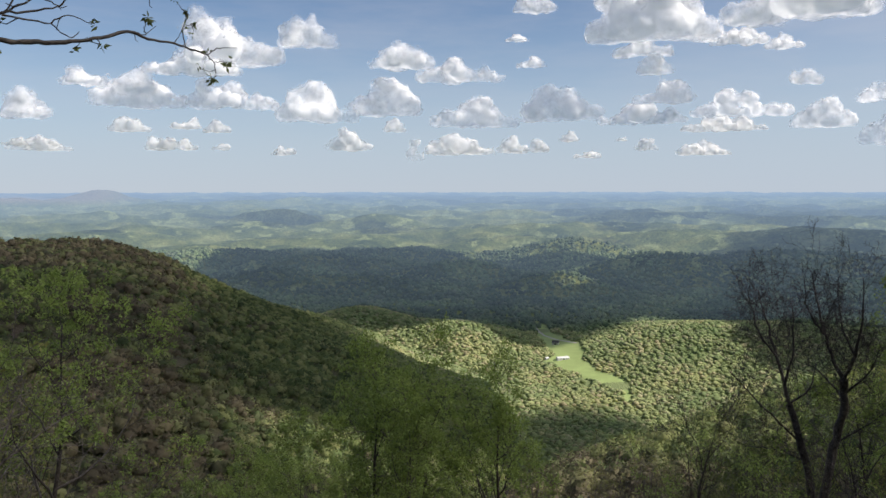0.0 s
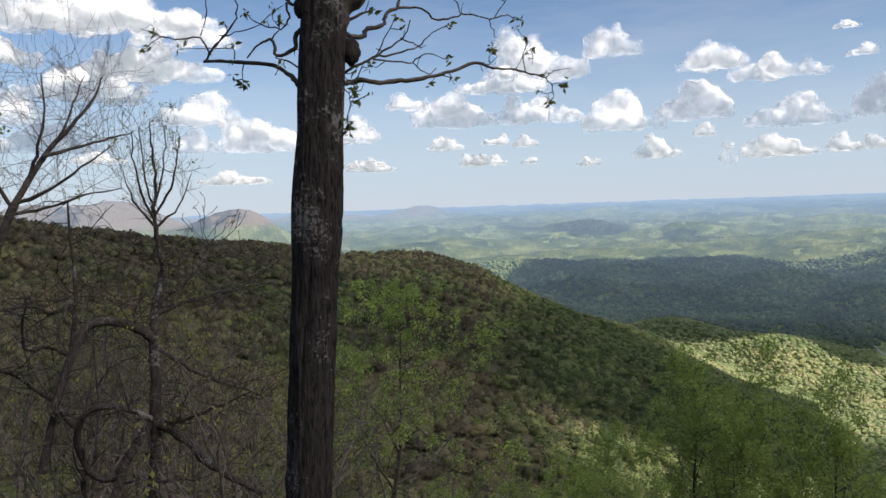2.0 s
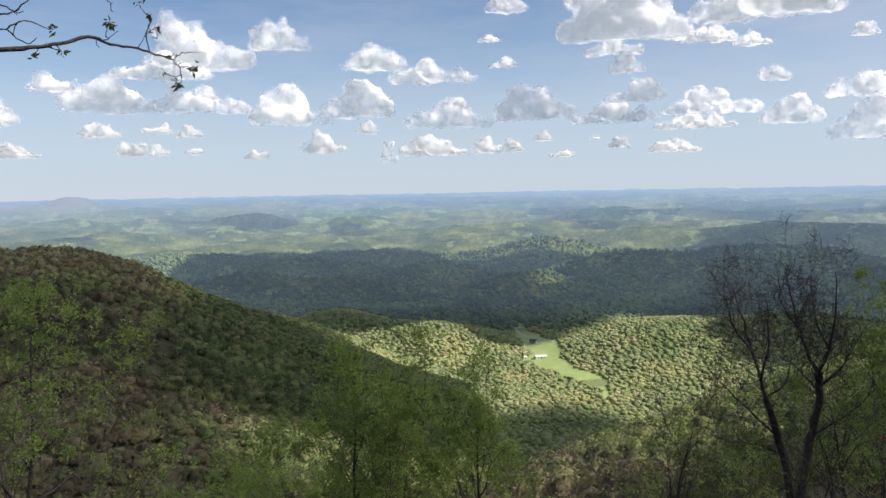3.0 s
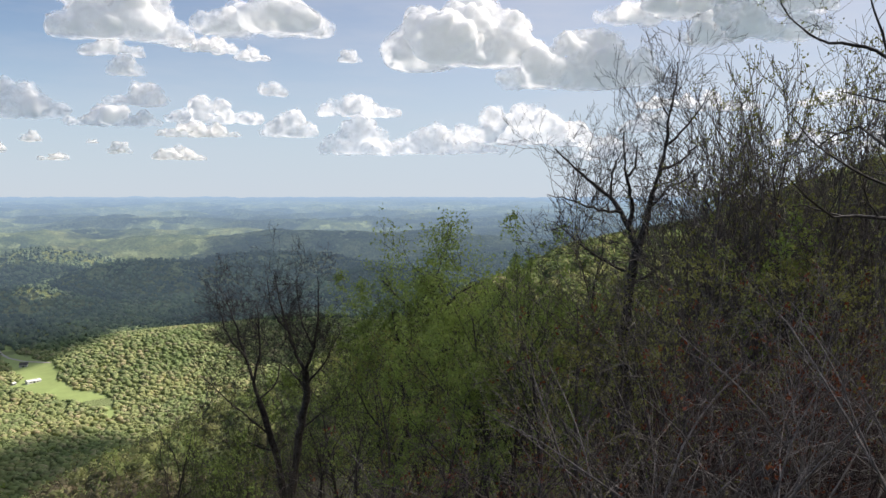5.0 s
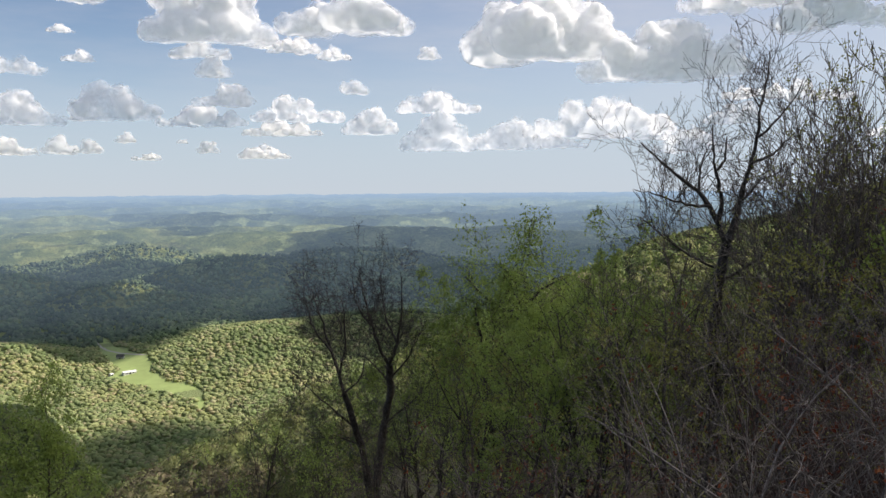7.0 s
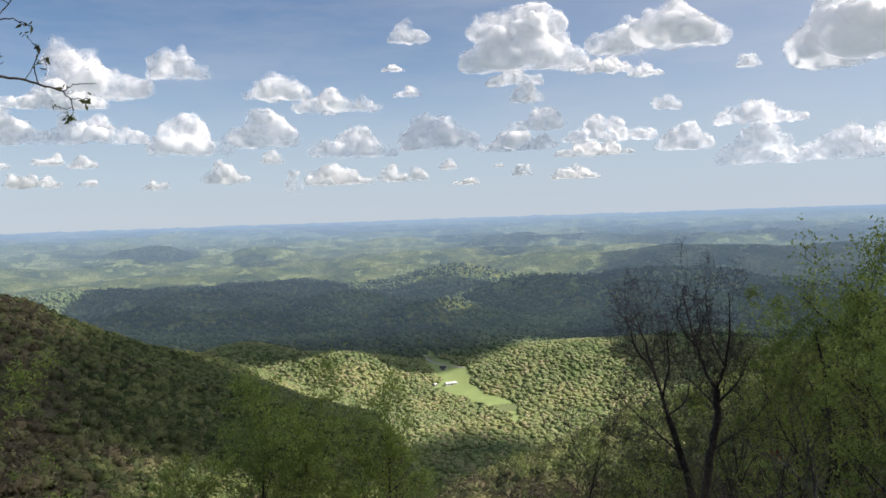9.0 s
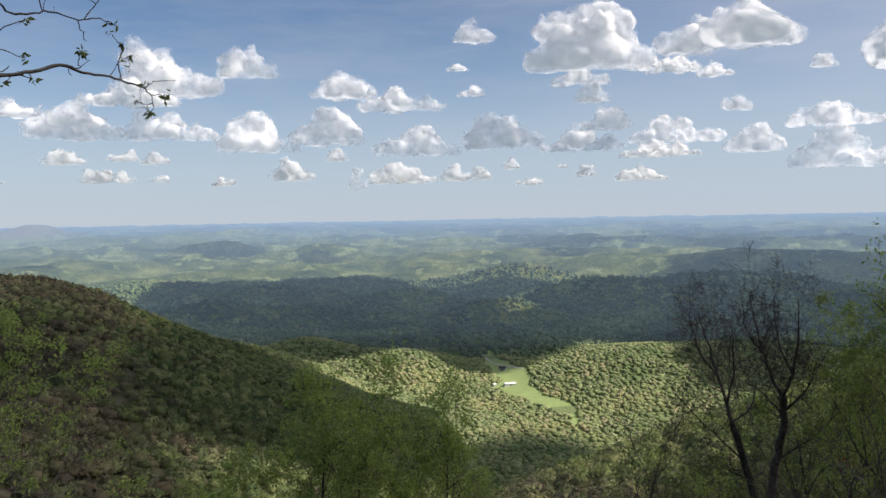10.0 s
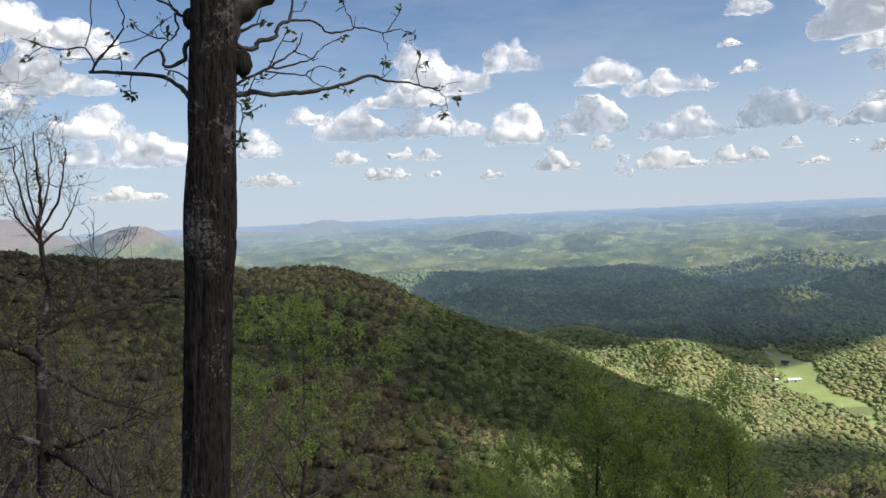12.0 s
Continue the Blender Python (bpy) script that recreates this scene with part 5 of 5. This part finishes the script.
def overhanging_tree():
    """The budding tree at the edge of the overlook whose boughs arch into the sky."""
    t = LimbedTree("bare_tree", "budding tree with long arching boughs against the sky", -67.5, 7.5, 66, LIMB, LIMB, "trees on the slope")
    up = dict(span=(0.25, 0.7), rise=0.9, spec=dict(UPSWEPT, least=0.0018, kids=(0, 0, 4)))
    t.limb("trunk", 0.06, 0.04, 0, 0, (-67.8, -12.0), (-67.4, -3.0), (-67.0, 4.0), **up)
    t.limb("limb", 0.02, 0.004, 0.3, 14, (-67.0, 4.0), (-64.5, 7.2), (-62.2, 8.9), (-59.5, 9.3), (-57.6, 11.0), (-56.6, 13.5), **up)
    t.limb("limb", 0.02, 0.004, -0.3, 14, (-67.2, 2.0), (-64.8, 5.0), (-63.5, 8.0), (-62.5, 11.0), (-62.0, 14.0), **up)
    t.limb("limb", 0.016, 0.004, 0.4, 12, (-67.0, 4.0), (-63.8, 5.4), (-61.0, 6.2), **up)
    t.limb("limb", 0.016, 0.004, -0.4, 12, (-67.3, -1.0), (-63.5, 0.4), (-60.0, 2.4), (-58.0, 5.0), **up)
    t.done(LEAF_YOUNG, 700, 0.014, 0.015, "small opening yellow-green buds")


def crooked_tree():
    """The bare tree close below the overlook: a straight stem among contorted limbs."""
    t = LimbedTree("crooked_tree", "bare tree with contorted pale-flecked dark limbs", 41.3, 9.0, 77, PALE_LIMB, PALE_LIMB, "", (-0.281, 0.023, 0.074))
    fan = dict(span=(0.2, 0.5), rise=1.3, spec=dict(UPSWEPT, least=0.0015, kids=(0, 0, 4)))
    t.limb("trunk", 0.075, 0.05, 0.0, 8, (41.3, -18.2), (41.0, -15.1), (40.8, -11.9), (40.8, -7.8))
    t.limb("limb", 0.045, 0.026, 0.1, 8, (40.8, -7.8), (40.4, -5.5), (39.9, -3.7), (40.2, -2.0))
    t.limb("limb", 0.026, 0.005, 0.2, 16, (40.2, -2.0), (40.4, -0.1), (40.1, 2.1), (40.3, 4.2), (40.3, 6.1), **fan)
    t.limb("limb", 0.015, 0.004, 0.3, 10, (40.4, -0.3), (41.2, 1.6), (41.5, 3.8), (41.5, 5.4), **fan)
    t.limb("limb", 0.015, 0.004, -0.3, 10, (40.4, -0.3), (39.1, 1.6), (38.7, 3.7), (38.5, 5.1), **fan)
    t.limb("limb", 0.012, 0.004, -0.2, 8, (40.3, 0.2), (40.8, 2.1), (40.9, 4.2), (41.0, 5.6), **fan)
    t.limb("limb", 0.012, 0.004, 0.2, 8, (40.3, 0.4), (39.7, 2.5), (39.4, 4.4), (39.4, 5.6), **fan)
    t.limb("limb", 0.015, 0.004, 0.3, 10, (40.3, -1.0), (38.7, 0.3), (37.9, 2.5), **fan)
    t.limb("limb", 0.015, 0.004, -0.3, 10, (40.4, -0.8), (41.7, 0.9), (42.1, 2.8), **fan)
    t.limb("limb", 0.06, 0.035, -0.5, 14, (40.8, -8.3), (41.6, -7.5), (43.7, -6.7), (44.9, -7.1), (45.9, -9.1), (47.0, -12.1))
    t.limb("limb", 0.04, 0.055, -0.4, 6, (41.1, -13.6), (42.6, -15.2), (43.6, -17.5), (43.9, -19.0))
    t.limb("limb", 0.038, 0.028, -0.6, 16, (43.5, -16.9), (44.9, -16.6), (45.9, -14.4), (45.5, -12.8), (44.5, -12.2), (43.0, -12.4), (41.1, -13.4))
    t.limb("limb", 0.055, 0.03, -0.8, 16, (40.9, -13.5), (38.8, -15.1), (37.8, -16.6), (36.6, -17.4), (34.3, -18.9))
    t.limb("limb", 0.02, 0.012, -0.8, 8, (43.4, -17.1), (41.8, -17.2), (38.7, -17.6))
    t.limb("limb", 0.025, 0.008, -0.5, 16, (45.9, -13.3), (46.9, -11.7), (49.2, -9.6), (51.0, -8.9))
    t.limb("limb", 0.045, 0.01, 0.4, 26, (47.9, -15.8), (47.0, -12.3), (45.5, -7.4), (45.3, -4.5), (45.5, 0.9))
    t.limb("limb", 0.028, 0.01, -0.3, 12, (46.0, -8.7), (47.2, -8.0), (48.3, -8.4), (48.6, -7.2), (48.2, -5.0))
    t.limb("limb", 0.026, 0.008, -0.6, 18, (40.7, -8.8), (39.4, -9.8), (37.6, -11.1), (34.0, -12.6))
    t.limb("limb", 0.024, 0.008, -0.7, 18, (41.0, -13.7), (38.9, -13.7), (36.8, -13.0), (34.7, -12.3))
    t.limb("limb", 0.022, 0.006, 0.5, 20, (40.6, -6.8), (39.0, -6.1), (36.7, -5.5), (33.0, -5.0))
    t.limb("limb", 0.018, 0.006, 0.4, 16, (40.3, -6.0), (38.7, -4.7), (37.2, -3.4), (37.0, -2.2))
    t.limb("limb", 0.02, 0.007, -0.4, 14, (45.4, -5.6), (46.6, -6.2), (48.1, -5.4), (50.5, -5.8))
    t.done(LEAF_YOUNG, 900, 0.018, 0.02, "scattered opening yellow-green leaves")


PALE_LIMB = bark_material("flecked_limb_bark", (0.03, 0.024, 0.021), (0.085, 0.072, 0.066), (0.3, 0.28, 0.27), 1.0)
forked_tree()
gnarled_pair()
green_forked_tree()
leaning_bare_tree()
overhanging_tree()
crooked_tree()


# stock that was set out nowhere
for ob in [o for row in NURSERY.values() for o in row if o.name in FIRST]:
    for o in (*ob.children_recursive, ob):
        bpy.data.objects.remove(o)


# ---- the tree at the overlook ----
def axis(z):
    """Middle of the trunk at a height over the eye."""
    return np.array([-2.888 + 0.0625 * z, 4.622 + 0.039 * z, z + EYE])


def overlook_tree():
    ob = tagged(new("overlook_tree"), "tall dark oak with deeply furrowed lichen-spotted bark", "tree")
    foot = float(land_xy(np.array([-3.0]), np.array([4.55]))[0]) - EYE
    ob.matrix_basis = pose(*axis(foot))
    back = np.array(axis(foot))
    # trunk
    zs = np.concatenate([np.linspace(foot - 0.25, -2.4, 14), np.linspace(-2.3, 2.2, 130), np.linspace(2.3, 3.4, 8)])
    sides = 72
    ang = np.arange(sides) / sides * 2 * np.pi
    v = np.zeros((len(zs), sides, 3))
    for i, z in enumerate(zs):
        flare = 0.06 * math.exp(-(z - foot) / 0.25)
        base = 0.150 + flare - 0.004 * max(z, 0) + 0.018 * math.exp(-((z - 0.05) / 0.35) ** 2) + 0.03 * smooth01((z - 1.3) / 0.6)
        for k, a in enumerate(ang):
            q = Vector((math.cos(a) * 2.2, math.sin(a) * 2.2, z * 0.55))
            ridge = abs(noise.noise(q * 3.1 + Vector((0, 0, 3 * noise.noise(q)))))
            plate = noise.noise(Vector((math.cos(a) * 5, math.sin(a) * 5, z * 3.2)))
            r = base * (1 + 0.05 * noise.noise(q * 0.7)) - 0.020 * max(0, 0.32 - ridge) / 0.32 + 0.007 * plate
            v[i, k] = axis(z) + np.array([math.cos(a) * r, math.sin(a) * r, 0]) - back
    n = len(zs)
    i = (np.arange(n - 1)[:, None] * sides + np.arange(sides)[None]).ravel()
    j = (np.arange(n - 1)[:, None] * sides + (np.arange(sides)[None] + 1) % sides).ravel()
    trunk = part("trunk", mesh_of("trunk", v.reshape(-1, 3), np.stack([i, j, j + sides, i + sides], 1), BARK), ob)
    # limbs, drawn in the upright plane across the trunk: metres to the right of it, and over the eye
    across, away = np.array([0.848, 0.530, 0]), np.array([-0.530, 0.848, 0])
    U = 0.001918
    seat = np.array([-0.281, 0.023, EYE + 0.074])
    rng = np.random.RandomState(8)
    leafy = []

    def limb(depth, thick, thin_end, *pts, leaf=0):
        """A crooked limb; depth: how far its end reaches away from the overlook."""
        p = []
        for k, (a, b) in enumerate(pts):
            dx, dz = (a - 603) * U, 0.856 - (b - 318) * U - (a - 603) * U * 0.036
            q = axis(dz) + across * dx
            p.append(seat + (q - seat) * (1 + depth * abs(dx) / 5.45) - back)
        p = np.array(p)
        # finer, slightly shaky course
        t = np.linspace(0, len(p) - 1, (len(p) - 1) * 4 + 1)
        fine = np.stack([np.interp(t, range(len(p)), p[:, c]) for c in range(3)], 1)
        soft = fine.copy()
        soft[1:-1] = (fine[:-2] + 2 * fine[1:-1] + fine[2:]) / 4
        soft[1:-1] += rng.normal(size=soft[1:-1].shape) * 0.0035
        rad = np.linspace(thick, thin_end, len(t)) * (0.8 if thick < 0.05 else 1.0) * rng.uniform(0.88, 1.15, len(t))
        part("limb", join_tubes("limb", [(soft, rad, 8)], LIMB), ob)
        if leaf:
            leafy.append((soft[-1], leaf))
        # short side twigs
        for k in range(max(1, len(t) // 9)):
            s = soft[rng.randint(2, len(t))]
            d = across * rng.normal() + np.array([0, 0, 1]) * rng.normal() + away * 0.4 * rng.normal()
            d /= np.linalg.norm(d)
            ln = rng.uniform(0.04, 0.13)
            q = np.array([s, s + d * ln * 0.5 + rng.normal(size=3) * 0.01, s + d * ln + np.array([0, 0, 0.02])])
            part("twig", join_tubes("twig", [(q, [0.004, 0.003, 0.002], 4)], LIMB), ob)
            if rng.uniform() < 0.45:
                leafy.append((q[-1], 2))

    limb(0.75, 0.024, 0.008, (650, 322), (690, 316), (735, 303), (790, 312), (860, 302), (960, 288), (1040, 268), (1115, 230), (1200, 252), (1260, 250), (1320, 265), (1370, 275))
    limb(0.75, 0.007, 0.003, (1370, 275), (1395, 300), (1405, 345), (1390, 355), leaf=9)
    limb(0.75, 0.006, 0.002, (1368, 275), (1400, 250), (1440, 243), (1470, 240))
    limb(0.75, 0.005, 0.003, (1395, 298), (1420, 292), (1440, 300), leaf=7)
    limb(0.75, 0.006, 0.003, (1300, 260), (1285, 215), (1298, 150), (1297, 140), leaf=4)
    limb(0.75, 0.005, 0.002, (1290, 200), (1305, 185), (1320, 178), leaf=5)
    limb(0.75, 0.006, 0.003, (1120, 230), (1175, 238), (1165, 215), (1172, 185), leaf=9)
    limb(0.75, 0.005, 0.003, (1030, 270), (1040, 288), leaf=4)
    limb(0.65, 0.022, 0.014, (670, 155), (700, 160), (735, 165), (745, 132), (800, 125), (805, 80), (845, 62))
    limb(0.65, 0.013, 0.006, (845, 62), (855, 5), (850, -60))
    limb(0.65, 0.011, 0.004, (845, 62), (930, 60), (975, 98), (1030, 90), (1075, 68), (1165, 85), (1215, 65), (1265, 78), leaf=3)
    limb(0.65, 0.005, 0.003, (1165, 85), (1168, 115), (1185, 118))
    limb(0.65, 0.006, 0.003, (1060, 70), (1050, 40), (1030, 10), (1020, -20), leaf=5)
    limb(0.65, 0.006, 0.003, (1180, 80), (1215, 20), (1230, -10), leaf=4)
    limb(0.2, 0.013, 0.004, (660, 295), (690, 270), (770, 230), (830, 190), (880, 150), (890, 100))
    limb(0.2, 0.009, 0.003, (770, 230), (850, 210), (920, 190), (965, 140), (1020, 110), leaf=4)
    limb(0.2, 0.008, 0.003, (770, 235), (830, 238), (905, 242), (960, 280), (985, 255))
    limb(0.2, 0.006, 0.003, (905, 240), (945, 205), (1030, 225), leaf=3)
    limb(0.2, 0.007, 0.003, (772, 228), (805, 170), (840, 90), leaf=2)
    limb(0.2, 0.006, 0.003, (860, 160), (915, 180), (930, 195))
    limb(0.2, 0.006, 0.003, (715, 300), (735, 260), (740, 240))
    limb(0.2, 0.014, 0.005, (680, 110), (740, 80), (770, 70), leaf=3)
    limb(0.9, 0.026, 0.012, (560, 350), (535, 335), (505, 295), (450, 265), (330, 258), (225, 260))
    limb(0.9, 0.011, 0.004, (228, 258), (245, 230), (265, 200), (320, 130), (325, 80), (300, 20), (290, -40))
    limb(0.9, 0.009, 0.003, (245, 238), (210, 180), (140, 195), (90, 185), (35, 230), leaf=5)
    limb(0.9, 0.006, 0.003, (212, 180), (230, 100), (225, 20), (235, -30), leaf=3)
    limb(0.9, 0.006, 0.003, (320, 250), (318, 215), (265, 215), (150, 225), leaf=4)
    limb(0.9, 0.006, 0.003, (250, 215), (300, 170), (380, 150), (440, 90), (470, 70))
    limb(0.9, 0.005, 0.003, (110, 190), (70, 180), (65, 172), leaf=5)
    limb(0.9, 0.005, 0.003, (352, 262), (345, 300), (350, 325), leaf=8)
    limb(0.2, 0.020, 0.006, (560, 120), (515, 160), (510, 215), (450, 240), (445, 190), (430, 180), (385, 205), (360, 245))
    limb(0.2, 0.011, 0.004, (560, 290), (510, 262), (450, 240))
    limb(0.2, 0.016, 0.006, (560, 60), (500, 70), (470, 40), (400, 10), (360, -30))
    limb(0.2, 0.009, 0.003, (480, 60), (495, 110), (470, 150), (380, 130), (350, 100), leaf=4)
    limb(0.2, 0.007, 0.003, (430, 185), (460, 150), (465, 120), leaf=5)
    limb(0.2, 0.006, 0.003, (470, 40), (440, -10), (420, -50))
    limb(0.2, 0.006, 0.003, (300, 30), (350, 10), (400, -20), leaf=4)
    limb(0.1, 0.005, 0.003, (660, 325), (690, 345), (700, 385), (690, 420), (695, 470), leaf=8)
    limb(0.1, 0.004, 0.002, (698, 375), (720, 372), leaf=6)
    limb(0.1, 0.004, 0.002, (690, 345), (712, 342), leaf=7)
    limb(0.1, 0.004, 0.002, (692, 420), (690, 440), leaf=6)
    # the fork over the branches
    limb(0.1, 0.105, 0.07, (620, 130), (650, 60), (720, 0), (800, -60), (900, -160), (960, -300))
    limb(0.1, 0.09, 0.06, (600, 100), (590, 20), (575, -60), (540, -200), (520, -340))
    # burls
    for a, b, s in ((695, 215, 0.062), (530, 75, 0.05)):
        v0, f0 = ICO[3]
        k = np.array([1 + 0.18 * noise.noise(Vector(p) * 2.3 + Vector((a, 0, 0))) for p in v0])
        dz = 0.856 - (b - 318) * U
        c = axis(dz) - back + across * (a - 603) * U
        part("burl", mesh_of("burl", v0 * (k * s)[:, None] * np.array([1, 1, 1.4]) + c, f0, BARK), ob, "round swollen knot in the bark")
    # opening leaf clusters at the twig ends
    for place, many in leafy:
        m = many * 2
        a = rng.normal(size=(m, 3))
        a[:, 2] -= 0.5
        a /= np.linalg.norm(a, axis=1)[:, None]
        b = np.cross(a, rng.normal(size=(m, 3)))
        b /= np.linalg.norm(b, axis=1)[:, None]
        nn = np.cross(a, b)
        s = rng.uniform(0.02, 0.042, (m, 1))
        c = place + rng.normal(size=(m, 3)) * 0.012
        vv = np.stack([c, c + a * s * 0.6 + b * s * 0.35 + nn * s * 0.1, c + a * s * 1.5, c + a * s * 0.6 - b * s * 0.35 + nn * s * 0.1], 1).reshape(-1, 3)
        ff = np.arange(m * 4).reshape(-1, 4)
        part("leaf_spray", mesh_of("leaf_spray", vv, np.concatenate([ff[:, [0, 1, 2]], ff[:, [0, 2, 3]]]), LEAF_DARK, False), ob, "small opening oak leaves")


overlook_tree()


# ---- in the valley ----
def ribbon(name, pts, width, mat, label, lift=0.5):
    """A strip laid over the land along bearings and distances."""
    p = np.array([bearing(a, r) for a, r in pts])
    t = np.linspace(0, len(p) - 1, (len(p) - 1) * 8 + 1)
    fine = np.stack([np.interp(t, range(len(p)), p[:, c]) for c in range(2)], 1)
    d = np.gradient(fine, axis=0)
    d /= np.linalg.norm(d, axis=1)[:, None]
    side = np.stack([-d[:, 1], d[:, 0]], 1)
    cols = [fine + side * width * k / 2 for k in (-1, -0.33, 0.33, 1)]
    xy = np.stack(cols, 1).reshape(-1, 2)
    v = np.column_stack([xy, land_xy(xy[:, 0], xy[:, 1]) + lift])
    n = len(fine)
    f = [(i * 4 + k, i * 4 + k + 1, i * 4 + k + 5, i * 4 + k + 4) for i in range(n - 1) for k in range(3)]
    return tagged(new(name, mesh_of(name, v, np.array(f), mat)), label, name, "", "structure")


azs, rs = np.linspace(-15, -5, 90), np.linspace(1060, 1660, 70)
A, R = np.meshgrid(azs, rs, indexing="ij")
inside = in_meadow(A, R)
Z = land(A, R) + 0.25
grid = np.stack([-np.sin(np.radians(A)) * R, np.cos(np.radians(A)) * R, Z], -1).reshape(-1, 3)
k = len(rs)
quads = [(i * k + j, i * k + j + 1, (i + 1) * k + j + 1, (i + 1) * k + j) for i in range(len(azs) - 1) for j in range(k - 1) if inside[i, j] and inside[i + 1, j + 1]]
tagged(new("meadow", mesh_of("meadow", grid, np.array(quads), MEADOW)), "bright green valley meadow in full sun", "meadow", "", "structure")
ribbon("road", [(-6.5, 1580), (-6.7, 1535), (-7.1, 1480), (-7.9, 1435), (-8.7, 1408), (-9.4, 1385)], 5.0, TRACK, "pale winding valley road")


def building(name, az, r, turn, wide, deep, eaves, ridge, roof_mat, label):
    """A gabled farm building: walls, roof slopes, a door and windows."""
    ob = tagged(new(name), label, name)
    x, y, _ = bearing(az, r)
    ob.matrix_basis = pose(x, y, float(land(np.array([az]), np.array([r]))[0]) + 0.2, 0, 0, turn)
    w, d = wide / 2, deep / 2
    body = [(-w, -d, -1), (w, -d, -1), (w, d, -1), (-w, d, -1), (-w, -d, eaves), (w, -d, eaves), (w, d, eaves), (-w, d, eaves), (-w, 0, ridge), (w, 0, ridge)]
    part("wall", mesh_of("wall", body, [np.array([(0, 1, 5, 4), (2, 3, 7, 6), (0, 3, 2, 1)]), np.array([(1, 2, 6), (1, 6, 5), (5, 6, 9), (3, 0, 4), (3, 4, 7), (7, 4, 8)])], WHITE_WALL, False), ob)
    for s in (-1, 1):
        o, t = 0.5, 0.18
        e = eaves - (ridge - eaves) / d * o
        q = [(-w - o, s * (d + o), e + 0.05), (w + o, s * (d + o), e + 0.05), (w + o, 0, ridge + 0.05), (-w - o, 0, ridge + 0.05)]
        q += [(a, b, c + t) for a, b, c in q]
        part("roof", mesh_of("roof", q, np.array([(0, 1, 2, 3), (4, 5, 6, 7), (0, 1, 5, 4), (1, 2, 6, 5), (2, 3, 7, 6), (3, 0, 4, 7)]), roof_mat, False), ob)
    for cx, cw, lo, hi, kind in ((-w * 0.5, 1.6, 0.8, 2.0, "window"), (w * 0.5, 1.6, 0.8, 2.0, "window"), (0, 2.6, -0.5, 2.4, "door")):
        q = [(cx - cw / 2, -d - 0.05, lo), (cx + cw / 2, -d - 0.05, lo), (cx + cw / 2, -d - 0.05, hi), (cx - cw / 2, -d - 0.05, hi)]
        q += [(a, -d + 0.02, c) for a, b, c in q]
        part(kind, mesh_of(kind, q, np.array([(0, 1, 2, 3), (0, 1, 5, 4), (1, 2, 6, 5), (2, 3, 7, 6), (3, 0, 4, 7)]), DARK_ROOF, False), ob)
    return ob


building("barn", -8.4, 1296, 12, 19, 9, 2.8, 4.6, WHITE_ROOF, "long white-roofed barn in the valley meadow")
building("farmhouse", -7.9, 1395, -20, 11, 8, 3.2, 6.5, DARK_ROOF, "small white farmhouse beside the valley road")
building("shed", -7.3, 1300, 40, 6, 4, 2.4, 3.6, WHITE_ROOF, "small pale shed beside the barn")
